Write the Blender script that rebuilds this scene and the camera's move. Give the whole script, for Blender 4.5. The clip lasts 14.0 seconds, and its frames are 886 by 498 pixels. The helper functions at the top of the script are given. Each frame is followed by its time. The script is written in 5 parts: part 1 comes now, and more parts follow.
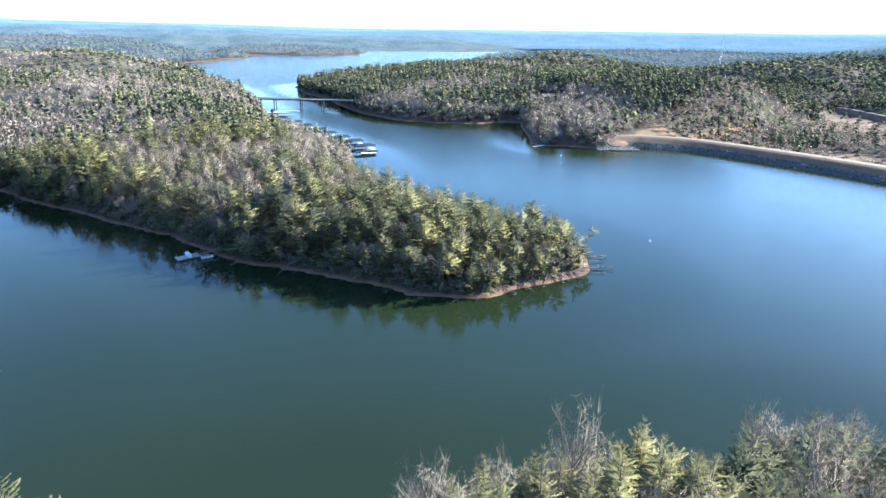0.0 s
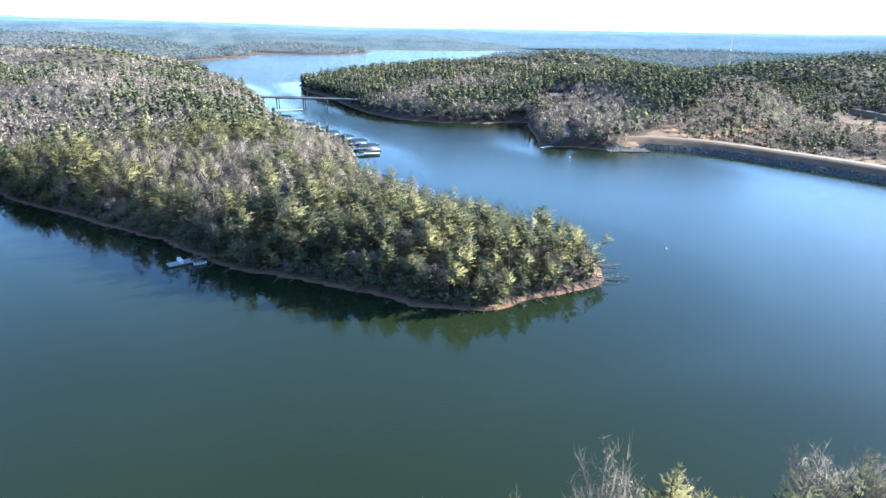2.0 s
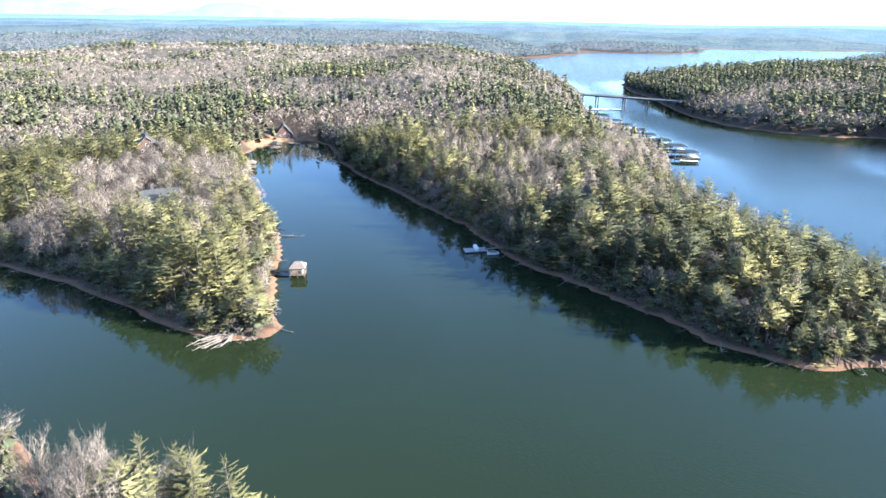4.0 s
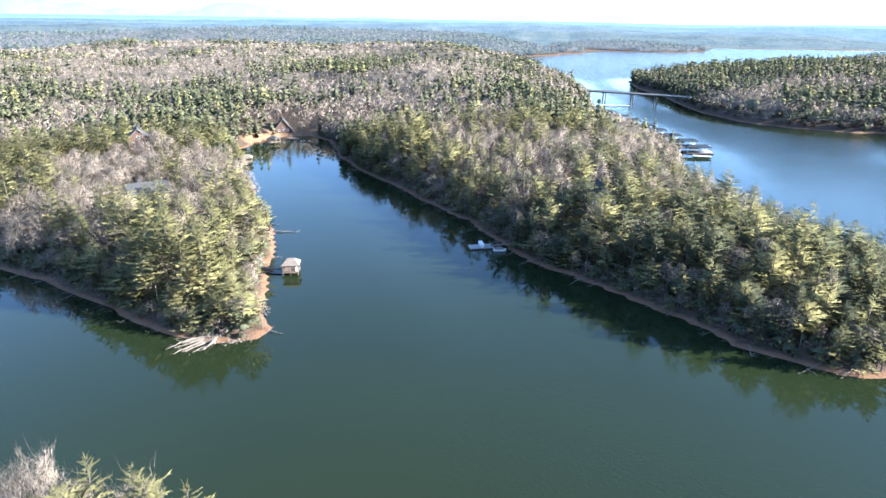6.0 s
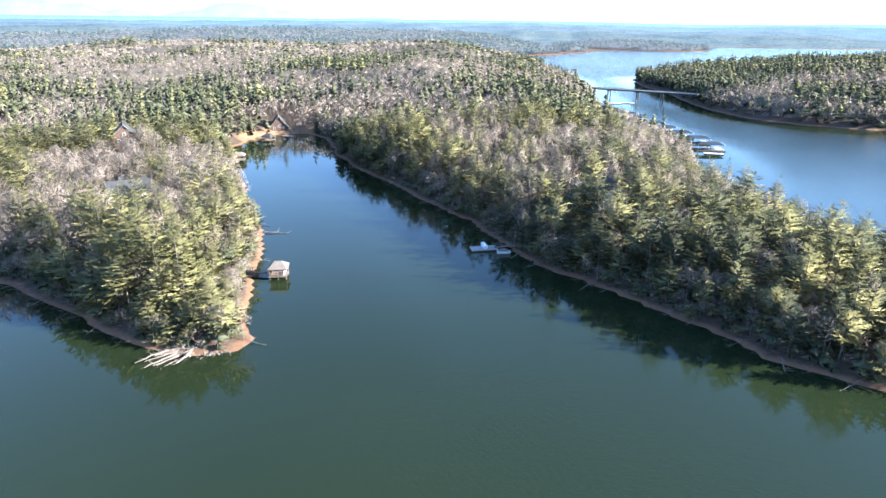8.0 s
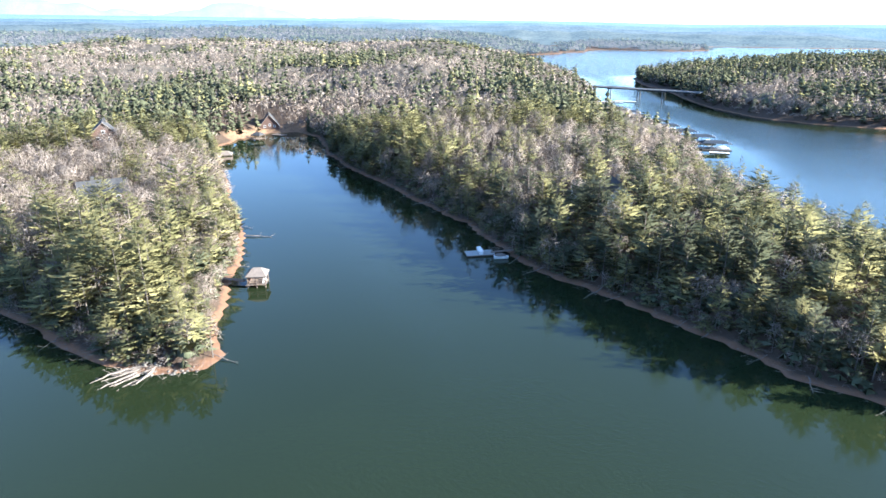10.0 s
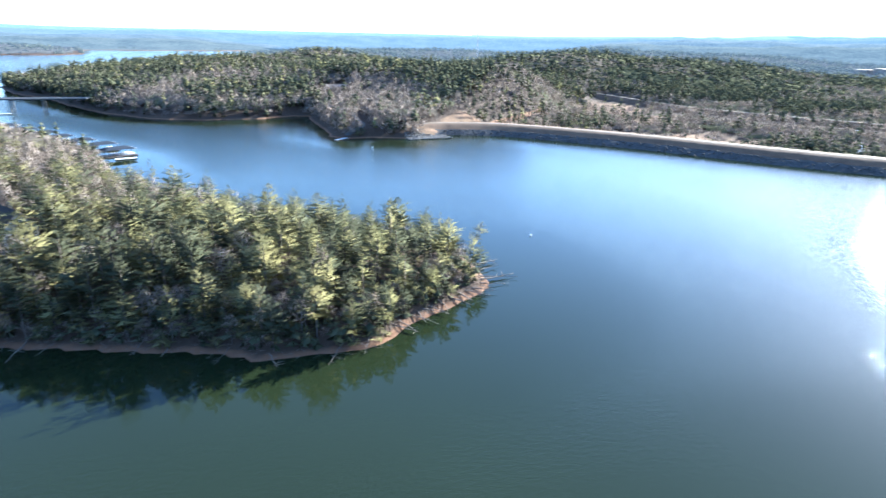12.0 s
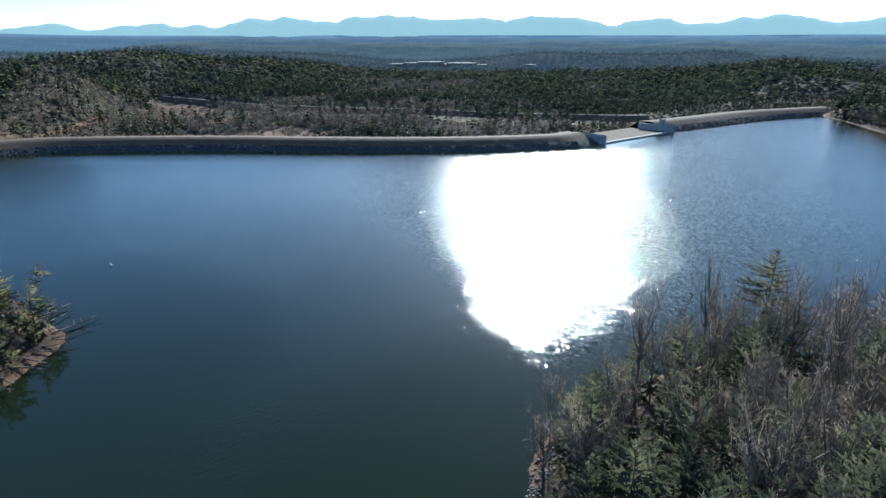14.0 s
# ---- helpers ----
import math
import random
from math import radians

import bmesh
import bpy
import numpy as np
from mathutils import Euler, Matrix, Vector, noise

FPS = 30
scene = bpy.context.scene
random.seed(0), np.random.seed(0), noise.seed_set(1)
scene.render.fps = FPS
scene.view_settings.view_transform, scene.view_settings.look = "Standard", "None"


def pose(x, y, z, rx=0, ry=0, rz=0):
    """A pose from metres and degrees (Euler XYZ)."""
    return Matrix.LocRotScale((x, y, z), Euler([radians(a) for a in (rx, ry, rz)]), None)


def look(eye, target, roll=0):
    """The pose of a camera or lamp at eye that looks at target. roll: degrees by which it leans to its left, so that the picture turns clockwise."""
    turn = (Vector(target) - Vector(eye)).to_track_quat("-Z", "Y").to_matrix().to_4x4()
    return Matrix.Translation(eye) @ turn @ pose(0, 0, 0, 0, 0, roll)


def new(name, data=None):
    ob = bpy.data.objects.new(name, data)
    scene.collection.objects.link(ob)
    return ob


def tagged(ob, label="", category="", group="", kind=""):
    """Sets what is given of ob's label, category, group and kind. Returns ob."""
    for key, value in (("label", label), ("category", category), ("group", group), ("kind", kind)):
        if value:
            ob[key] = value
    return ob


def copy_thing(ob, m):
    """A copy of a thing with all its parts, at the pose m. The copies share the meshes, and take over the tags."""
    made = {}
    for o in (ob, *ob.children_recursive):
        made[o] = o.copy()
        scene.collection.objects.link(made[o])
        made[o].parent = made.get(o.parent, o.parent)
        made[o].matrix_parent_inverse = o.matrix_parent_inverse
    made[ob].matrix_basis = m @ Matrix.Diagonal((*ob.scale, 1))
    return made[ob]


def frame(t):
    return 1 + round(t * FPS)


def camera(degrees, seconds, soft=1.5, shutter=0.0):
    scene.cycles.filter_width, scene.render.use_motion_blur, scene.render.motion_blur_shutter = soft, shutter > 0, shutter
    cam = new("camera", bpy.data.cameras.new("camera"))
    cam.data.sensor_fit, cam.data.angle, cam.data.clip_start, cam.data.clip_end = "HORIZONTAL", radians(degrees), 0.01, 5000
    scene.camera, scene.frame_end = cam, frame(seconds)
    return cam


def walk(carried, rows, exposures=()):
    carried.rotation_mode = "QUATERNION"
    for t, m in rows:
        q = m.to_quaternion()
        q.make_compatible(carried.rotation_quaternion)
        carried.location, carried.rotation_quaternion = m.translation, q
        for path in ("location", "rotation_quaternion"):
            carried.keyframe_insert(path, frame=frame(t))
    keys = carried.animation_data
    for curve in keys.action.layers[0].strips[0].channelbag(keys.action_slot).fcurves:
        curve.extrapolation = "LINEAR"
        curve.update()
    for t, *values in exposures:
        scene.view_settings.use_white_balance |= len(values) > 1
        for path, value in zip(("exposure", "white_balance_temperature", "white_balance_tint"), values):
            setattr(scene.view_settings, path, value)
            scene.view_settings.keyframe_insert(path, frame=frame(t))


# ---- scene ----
# ---- camera ----
EXPOSURES = [(0.0, 2.42, 4850, 3), (2.2, 2.44, 4870, 3.5), (3.5, 2.65, 5080, 7), (10.3, 2.65, 5060, 7), (11.5, 2.6, 4900, 6), (12.5, 2.2, 4790, 5), (13.0, 1.45, 4730, 1.5), (14.0, 0.76, 4700, 0)]
cam = camera(71.35, 14.0, shutter=0.15)


def aim(x, y, z, yaw, pitch, roll):
    """A pose from a place, a heading to the left of +y, a pitch and a roll, in degrees."""
    return pose(x, y, z, 0, 0, yaw) @ pose(0, 0, 0, 90 + pitch) @ pose(0, 0, 0, 0, 0, roll)


walk(cam, [
    (0.0, aim(0.00, 0.00, 69.94, 0.021, -19.315, 0.570)),
    (0.5, aim(-0.07, 2.62, 69.90, 0.035, -19.298, 0.639)),
    (1.0, aim(-0.07, 4.97, 69.79, 0.060, -19.367, 0.679)),
    (1.5, aim(-0.05, 7.87, 69.54, 0.105, -19.454, 0.646)),
    (2.0, aim(-0.39, 10.77, 68.77, 0.435, -19.382, 0.782)),
    (2.5, aim(-1.25, 13.70, 68.21, 6.556, -19.494, 0.795)),
    (3.0, aim(-1.76, 15.49, 68.21, 21.333, -19.774, 0.587)),
    (3.5, aim(-1.42, 17.94, 68.08, 28.699, -19.818, 0.443)),
    (6.0, aim(-6.80, 29.72, 62.40, 29.370, -19.712, 0.380)),
    (6.5, aim(-8.11, 32.29, 61.05, 29.439, -19.715, 0.340)),
    (7.0, aim(-9.31, 34.75, 60.00, 29.475, -19.684, 0.327)),
    (7.5, aim(-10.63, 37.46, 59.12, 29.526, -19.638, 0.310)),
    (8.0, aim(-12.11, 40.28, 58.55, 29.562, -19.646, 0.272)),
    (10.2, aim(-16.92, 51.85, 55.46, 29.400, -19.600, 0.300)),
    (10.5, aim(-17.58, 53.43, 55.04, 26.642, -19.480, 0.349)),
    (11.0, aim(-17.23, 55.21, 54.95, 10.149, -19.308, 0.575)),
    (11.5, aim(-16.57, 56.53, 54.97, -6.822, -19.084, 0.792)),
    (12.0, aim(-15.66, 57.43, 54.75, -22.036, -18.764, 0.987)),
    (12.5, aim(-14.36, 58.34, 54.91, -38.215, -18.772, 0.697)),
    (13.0, aim(-13.25, 59.40, 54.82, -43.301, -18.669, 0.753)),
    (13.5, aim(-11.64, 59.81, 54.70, -53.729, -18.433, 0.837)),
    (14.0, aim(-10.37, 61.09, 54.75, -59.358, -18.297, 0.780)),
], exposures=EXPOSURES)


# ---- light ----
SUN_AZIMUTH, SUN_HEIGHT = 68.0, 20.5
world = bpy.data.worlds.new("sky")
scene.world = world
world.use_nodes = True
wn = world.node_tree.nodes
wn.clear()
sky = wn.new("ShaderNodeTexSky")
sky.sky_type = "NISHITA"
sky.sun_disc = False
sky.sun_elevation, sky.sun_rotation = radians(SUN_HEIGHT), radians(SUN_AZIMUTH)
sky.air_density, sky.dust_density, sky.ozone_density = 0.65, 0.3, 0.45
back = wn.new("ShaderNodeBackground")
back.inputs["Strength"].default_value = 0.088
out = wn.new("ShaderNodeOutputWorld")
world.node_tree.links.new(sky.outputs[0], back.inputs[0])
world.node_tree.links.new(back.outputs[0], out.inputs[0])

lamp = bpy.data.lights.new("sun", "SUN")
lamp.energy, lamp.angle, lamp.color = 5.0, radians(0.55), (1.0, 0.84, 0.62)
sun = new("sun", lamp)
saz, sel = radians(SUN_AZIMUTH), radians(SUN_HEIGHT)
SUN_WAY = Vector((math.sin(saz) * math.cos(sel), math.cos(saz) * math.cos(sel), math.sin(sel)))
sun.matrix_world = look(SUN_WAY * 300, (0, 0, 0))


# ---- materials ----
def material(name, rough=0.8, metal=0.0, spec=0.4):
    m = bpy.data.materials.new(name)
    m.use_nodes = True
    t = m.node_tree
    b = t.nodes["Principled BSDF"]
    b.inputs["Roughness"].default_value = rough
    b.inputs["Metallic"].default_value = metal
    b.inputs["Specular IOR Level"].default_value = spec
    return m, t, b


def add(t, kind, **given):
    n = t.nodes.new(kind)
    for key, value in given.items():
        n.inputs[key.replace("_", " ")].default_value = value
    return n


def position(t):
    return t.nodes.new("ShaderNodeNewGeometry").outputs["Position"]


def noise_at(t, vector, scale, detail=3.0, rough=0.55):
    n = add(t, "ShaderNodeTexNoise", Scale=scale, Detail=detail, Roughness=rough)
    t.links.new(vector, n.inputs["Vector"])
    return n.outputs["Fac"]


def ramp(t, fac, stops):
    """A colour ramp; stops are (place, (r, g, b))."""
    r = t.nodes.new("ShaderNodeValToRGB")
    while len(r.color_ramp.elements) < len(stops):
        r.color_ramp.elements.new(0.5)
    for e, (p, c) in zip(r.color_ramp.elements, stops):
        e.position, e.color = p, (*c, 1)
    t.links.new(fac, r.inputs[0])
    return r.outputs[0]


def blend(t, fac, a, b, how="MIX"):
    m = t.nodes.new("ShaderNodeMix")
    m.data_type, m.blend_type = "RGBA", how
    for value, socket in ((fac, m.inputs[0]), (a, m.inputs[6]), (b, m.inputs[7])):
        if hasattr(value, "links"):
            t.links.new(value, socket)
        else:
            socket.default_value = value if isinstance(value, float) else (*value, 1)
    return m.outputs[2]


def maths(t, op, a, b=0.0, clamp=False):
    m = t.nodes.new("ShaderNodeMath")
    m.operation, m.use_clamp = op, clamp
    for value, socket in ((a, m.inputs[0]), (b, m.inputs[1])):
        if hasattr(value, "links"):
            t.links.new(value, socket)
        else:
            socket.default_value = value
    return m.outputs[0]


def span(t, value, low, high):
    m = t.nodes.new("ShaderNodeMapRange")
    m.inputs["From Min"].default_value, m.inputs["From Max"].default_value = low, high
    t.links.new(value, m.inputs["Value"])
    return m.outputs[0]


def bump(t, b, height, strength, distance):
    n = add(t, "ShaderNodeBump", Strength=strength, Distance=distance)
    t.links.new(height, n.inputs["Height"])
    t.links.new(n.outputs[0], b.inputs["Normal"])


def plain(name, dark, light, scale=2.0, rough=0.8, metal=0.0, relief=0.3, spec=0.4):
    """A surface whose colour wanders between two tones at two scales, with fine relief."""
    m, t, b = material(name, rough, metal, spec)
    p = position(t)
    f = maths(t, "ADD", maths(t, "MULTIPLY", noise_at(t, p, scale), 0.6), maths(t, "MULTIPLY", noise_at(t, p, scale * 7), 0.4))
    t.links.new(ramp(t, f, [(0.32, dark), (0.68, light)]), b.inputs["Base Color"])
    bump(t, b, noise_at(t, p, scale * 9), relief, 0.03)
    return m


def leaf_material(name, tones, through_light, air=0.0):
    """Foliage: tree-to-tree, clump-to-clump and leaf-to-leaf tones, with some light passing through; air paints haze on
    as emission.
    """
    m, t, b = material(name, 0.9, 0.0, 0.0)
    p = position(t)
    g = t.nodes.new("ShaderNodeNewGeometry")
    f = maths(t, "ADD", maths(t, "MULTIPLY", noise_at(t, p, 0.16, 2.0), 0.88), maths(t, "MULTIPLY", g.outputs["Random Per Island"], 0.12))
    c = ramp(t, f, [(0.30 + 0.4 * k / (len(tones) - 1), tone) for k, tone in enumerate(tones)])
    t.links.new(c, b.inputs["Base Color"])
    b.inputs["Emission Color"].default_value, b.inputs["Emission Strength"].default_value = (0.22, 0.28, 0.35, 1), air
    if through_light:
        tr = t.nodes.new("ShaderNodeBsdfTranslucent")
        t.links.new(c, tr.inputs[0])
        mix = t.nodes.new("ShaderNodeMixShader")
        mix.inputs[0].default_value = through_light
        t.links.new(b.outputs[0], mix.inputs[1])
        t.links.new(tr.outputs[0], mix.inputs[2])
        t.links.new(mix.outputs[0], t.nodes["Material Output"].inputs[0])
    return m


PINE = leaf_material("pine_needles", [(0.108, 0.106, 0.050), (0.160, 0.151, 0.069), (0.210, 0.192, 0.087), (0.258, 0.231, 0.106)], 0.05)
# Darker needles; most of the drop is shade and backlight put into the colour.
SHADED_PINE = leaf_material("shaded_pine_needles", [(0.048, 0.053, 0.033), (0.072, 0.077, 0.046), (0.100, 0.102, 0.060), (0.132, 0.129, 0.076)], 0.04)
TWIG = leaf_material("bare_twigs", [(0.200, 0.162, 0.132), (0.265, 0.219, 0.181), (0.340, 0.288, 0.243)], 0.06)
# The far foliage glows faintly blue: haze put into its emission.
PINE_HAZE = leaf_material("hazed_pine_needles", [(0.042, 0.048, 0.030), (0.066, 0.072, 0.044), (0.092, 0.095, 0.060)], 0.0, 0.11)
TWIG_HAZE = leaf_material("hazed_bare_twigs", [(0.085, 0.077, 0.070), (0.115, 0.103, 0.094), (0.145, 0.132, 0.120)], 0.0, 0.11)
BRUSH = leaf_material("woodland_brush", [(0.100, 0.088, 0.066), (0.135, 0.116, 0.092), (0.165, 0.140, 0.115)], 0.0)
PINE_BRUSH = leaf_material("young_pine_needles", [(0.060, 0.068, 0.042), (0.090, 0.096, 0.058), (0.125, 0.124, 0.080)], 0.06)
BRUSH_HAZE = leaf_material("hazed_woodland_brush", [(0.070, 0.068, 0.054), (0.095, 0.088, 0.072), (0.12, 0.108, 0.092)], 0.0, 0.10)
BARK = plain("bark", (0.06, 0.05, 0.042), (0.15, 0.125, 0.105), 3.0, 0.9)
DEADWOOD = plain("driftwood", (0.125, 0.102, 0.085), (0.265, 0.225, 0.190), 2.0, 0.85)
WATER, wt, wb = material("lake_water", 0.2, 0.0, 0.5)
wb.inputs["IOR"].default_value = 1.33
wp = position(wt)
wt.links.new(ramp(wt, noise_at(wt, wp, 0.012, 3.0), [(0.3, (0.0134, 0.0202, 0.0086)), (0.7, (0.0165, 0.0246, 0.0106))]), wb.inputs["Base Color"])
# Wind ripples die out in the lee of the wooded banks.
lee = wt.nodes.new("ShaderNodeAttribute")
lee.attribute_name = "ripple"
gusts = span(wt, noise_at(wt, wp, 0.018, 3.0), 0.3, 0.7)
rip = maths(wt, "MULTIPLY", lee.outputs["Fac"], maths(wt, "ADD", maths(wt, "MULTIPLY", gusts, 0.12), 0.84))
squash = add(wt, "ShaderNodeMapping")
squash.inputs["Rotation"].default_value = (0, 0, radians(20))
squash.inputs["Scale"].default_value = (0.6, 1.0, 1.0)
wt.links.new(wp, squash.inputs[0])
waves = maths(wt, "ADD", noise_at(wt, squash.outputs[0], 1.4, 5.0, 0.65), maths(wt, "MULTIPLY", noise_at(wt, wp, 7.0, 2.0), 0.3))
sparkle = wt.nodes.new("ShaderNodeAttribute")
sparkle.attribute_name = "sparkle"
wt.links.new(maths(wt, "ADD", maths(wt, "MULTIPLY", rip, 0.022), maths(wt, "ADD", maths(wt, "MULTIPLY", sparkle.outputs["Fac"], 0.045), 0.022)), wb.inputs["Roughness"])
swell = maths(wt, "MULTIPLY", noise_at(wt, squash.outputs[0], 0.75, 5.0, 0.6), maths(wt, "MULTIPLY", sparkle.outputs["Fac"], 0.5))
turned = add(wt, "ShaderNodeMapping")
turned.inputs["Rotation"].default_value = (0, 0, radians(SUN_AZIMUTH))
turned.inputs["Scale"].default_value = (1.5, 0.55, 1.0)
wt.links.new(wp, turned.inputs[0])
cells = add(wt, "ShaderNodeTexVoronoi", Scale=4.5)
wt.links.new(turned.outputs[0], cells.inputs["Vector"])


def vector(t, op, a, b):
    m = t.nodes.new("ShaderNodeVectorMath")
    m.operation = op
    for value, socket in ((a, m.inputs[0]), (b, m.inputs[1])):
        if hasattr(value, "links"):
            t.links.new(value, socket)
        else:
            socket.default_value = value
    return m.outputs[0]


broad = add(wt, "ShaderNodeTexVoronoi", Scale=2.4)
wt.links.new(turned.outputs[0], broad.inputs["Vector"])


def tilts(source):
    """Mostly gentle, rarely steep slopes in both directions."""
    v = vector(wt, "SUBTRACT", source, (0.5, 0.5, 0.5))
    return vector(wt, "MULTIPLY", v, vector(wt, "MULTIPLY", v, v))


spread = vector(wt, "ADD", tilts(cells.outputs["Color"]), tilts(broad.outputs["Color"]))
gain = wt.nodes.new("ShaderNodeVectorMath")
gain.operation = "SCALE"
wt.links.new(vector(wt, "MULTIPLY", spread, (2.5, 2.5, 0.0)), gain.inputs[0])
wt.links.new(sparkle.outputs["Fac"], gain.inputs["Scale"])
facets = vector(wt, "NORMALIZE", vector(wt, "ADD", wt.nodes.new("ShaderNodeNewGeometry").outputs["Normal"], gain.outputs[0]), (0, 0, 0))
bump(wt, wb, maths(wt, "ADD", swell, maths(wt, "MULTIPLY", waves, maths(wt, "ADD", maths(wt, "POWER", rip, 2.0), 0.03))), 0.7, 0.10)
wt.links.new(facets, [n for n in wt.nodes if n.type == "BUMP"][0].inputs["Normal"])

GROUND, gt, gb = material("forest_floor", 0.95, 0.0, 0.2)
gp = position(gt)
sep = gt.nodes.new("ShaderNodeSeparateXYZ")
gt.links.new(gp, sep.inputs[0])
n1, n2, n3 = noise_at(gt, gp, 0.05), noise_at(gt, gp, 0.6), noise_at(gt, gp, 4.0)
litter = blend(gt, n2, (0.050, 0.036, 0.026), (0.120, 0.083, 0.058))
clay = blend(gt, n2, (0.200, 0.098, 0.050), (0.250, 0.155, 0.098))
hay = blend(gt, span(gt, n1, 0.35, 0.65), (0.33, 0.205, 0.120), (0.17, 0.115, 0.068))
c1 = blend(gt, span(gt, maths(gt, "ADD", sep.outputs[2], maths(gt, "MULTIPLY", n2, 0.7)), 0.55, 0.95), clay, litter)
c1 = blend(gt, span(gt, sep.outputs[2], -2.0, -3.0), c1, litter)
mown = gt.nodes.new("ShaderNodeAttribute")
mown.attribute_name = "meadow"
c2 = blend(gt, maths(gt, "MULTIPLY", mown.outputs["Fac"], span(gt, n2, 0.25, 0.5)), c1, hay)
gt.links.new(blend(gt, 0.25, c2, n3, "OVERLAY"), gb.inputs["Base Color"])
bump(gt, gb, maths(gt, "ADD", n3, maths(gt, "MULTIPLY", n2, 1.5)), 0.8, 0.25)

ROCK = plain("riprap_stone", (0.040, 0.040, 0.041), (0.115, 0.112, 0.108), 0.8, 0.9, spec=0.15)
DAM_GRASS = plain("dormant_grass", (0.105, 0.064, 0.037), (0.185, 0.118, 0.070), 0.15, 0.95)
GRAVEL = plain("pale_gravel", (0.125, 0.095, 0.070), (0.20, 0.158, 0.120), 0.4, 0.95)
ASPHALT = plain("worn_asphalt", (0.07, 0.07, 0.07), (0.15, 0.15, 0.15), 0.4, 0.9)
CONCRETE = plain("grey_concrete", (0.30, 0.29, 0.27), (0.46, 0.45, 0.42), 0.5, 0.85)


# ---- mesh helpers ----
def mesh_from(name, verts, faces, materials, index=None, smooth=False, normals=None):
    """A mesh from arrays of places and triangles."""
    verts, faces = np.asarray(verts, np.float32), np.asarray(faces, np.int32)
    me = bpy.data.meshes.new(name)
    n = faces.shape[1]
    me.vertices.add(len(verts))
    me.vertices.foreach_set("co", verts.ravel())
    me.loops.add(faces.size)
    me.loops.foreach_set("vertex_index", faces.ravel())
    me.polygons.add(len(faces))
    me.polygons.foreach_set("loop_start", np.arange(0, faces.size, n, dtype=np.int32))
    me.polygons.foreach_set("loop_total", np.full(len(faces), n, np.int32))
    for m in materials:
        me.materials.append(m)
    if index is not None:
        me.polygons.foreach_set("material_index", np.asarray(index, np.int32))
    if smooth:
        me.polygons.foreach_set("use_smooth", np.ones(len(faces), bool))
    me.update(calc_edges=True)
    me.validate()
    if normals is not None:
        me.polygons.foreach_set("use_smooth", np.ones(len(faces), bool))
        me.normals_split_custom_set_from_vertices(normals)
    return me


def part(name, bm, mat, parent, label=""):
    """Links a bmesh as one mesh object under a thing or a part."""
    me = bpy.data.meshes.new(name)
    bm.to_mesh(me)
    bm.free()
    me.materials.append(mat)
    ob = new(name, me)
    ob.parent = parent
    if label:
        ob["label"] = label
    return ob


def box(bm, x0, x1, y0, y1, z0, z1, m=None):
    made = bmesh.ops.create_cube(bm, size=1.0)["verts"]
    bmesh.ops.scale(bm, vec=(x1 - x0, y1 - y0, z1 - z0), verts=made)
    bmesh.ops.translate(bm, vec=((x0 + x1) / 2, (y0 + y1) / 2, (z0 + z1) / 2), verts=made)
    if m is not None:
        bmesh.ops.transform(bm, matrix=m, verts=made)
    return made


def rod(bm, a, b, r0, r1=None, sides=8):
    """A tapered round bar from a to b."""
    a, b = Vector(a), Vector(b)
    made = bmesh.ops.create_cone(bm, cap_ends=True, segments=sides, radius1=r0, radius2=r0 if r1 is None else r1, depth=(b - a).length)["verts"]
    m = Matrix.Translation((a + b) / 2) @ (b - a).to_track_quat("Z", "Y").to_matrix().to_4x4()
    bmesh.ops.transform(bm, matrix=m, verts=made)
    return made


def boxed(*sizes):
    bm = bmesh.new()
    box(bm, *sizes)
    return bm


def rodded(*given, **more):
    bm = bmesh.new()
    rod(bm, *given, **more)
    return bm


def empty(name, x=0.0, y=0.0, z=0.0, turn=0.0):
    ob = new(name)
    ob.empty_display_size = 0.5
    ob.matrix_world = pose(x, y, z, 0, 0, turn)
    return ob


# ---- the lie of the land ----
rng = np.random.default_rng(7)
TABLE = rng.random((256, 256))


def field(x, y, size, seed=0):
    """Smooth noise in 0..1 whose hills are about size metres wide."""
    u, v = x / size + 13.7 * seed + 500, y / size + 7.3 * seed + 500
    i, j = np.floor(u).astype(int), np.floor(v).astype(int)
    a, b = u - i, v - j
    a, b = a * a * (3 - 2 * a), b * b * (3 - 2 * b)
    i0, i1, j0, j1 = i % 256, (i + 1) % 256, j % 256, (j + 1) % 256
    return (TABLE[i0, j0] * (1 - a) + TABLE[i1, j0] * a) * (1 - b) + (TABLE[i0, j1] * (1 - a) + TABLE[i1, j1] * a) * b


def ease(v, low, high):
    k = np.clip((v - low) / (high - low), 0, 1)
    return k * k * (3 - 2 * k)


# The lake's outline in plan, shore by shore, going round once.
NEAR_SHORE = [(-330, 68), (-300, 52), (-180, 52), (-110, 62), (-92, 57), (-72, 63), (-56, 64), (-47, 60), (-39, 52), (-32, 47), (-18, 49), (-6, 65), (10, 72), (25, 78), (45, 81), (51, 84), (58, 86), (66, 86),
              (85, 80), (100, 70), (112, 56), (125, 36), (150, 8), (200, -80), (300, -200)]
EAST_SHORE = [(480, -200), (462, -90), (478, -20), (512, 14), (548, 27), (585, 38), (632, 58)]
DAM_EAST = [(632, 58), (561, 99), (480, 129), (436, 147)]
WEIR = [(436, 147), (356, 167)]
DAM_WEST = [(352, 169), (327, 178), (288, 213), (257.5, 250), (231.5, 289), (208.5, 326), (180.5, 362.5), (152, 393), (123, 405)]
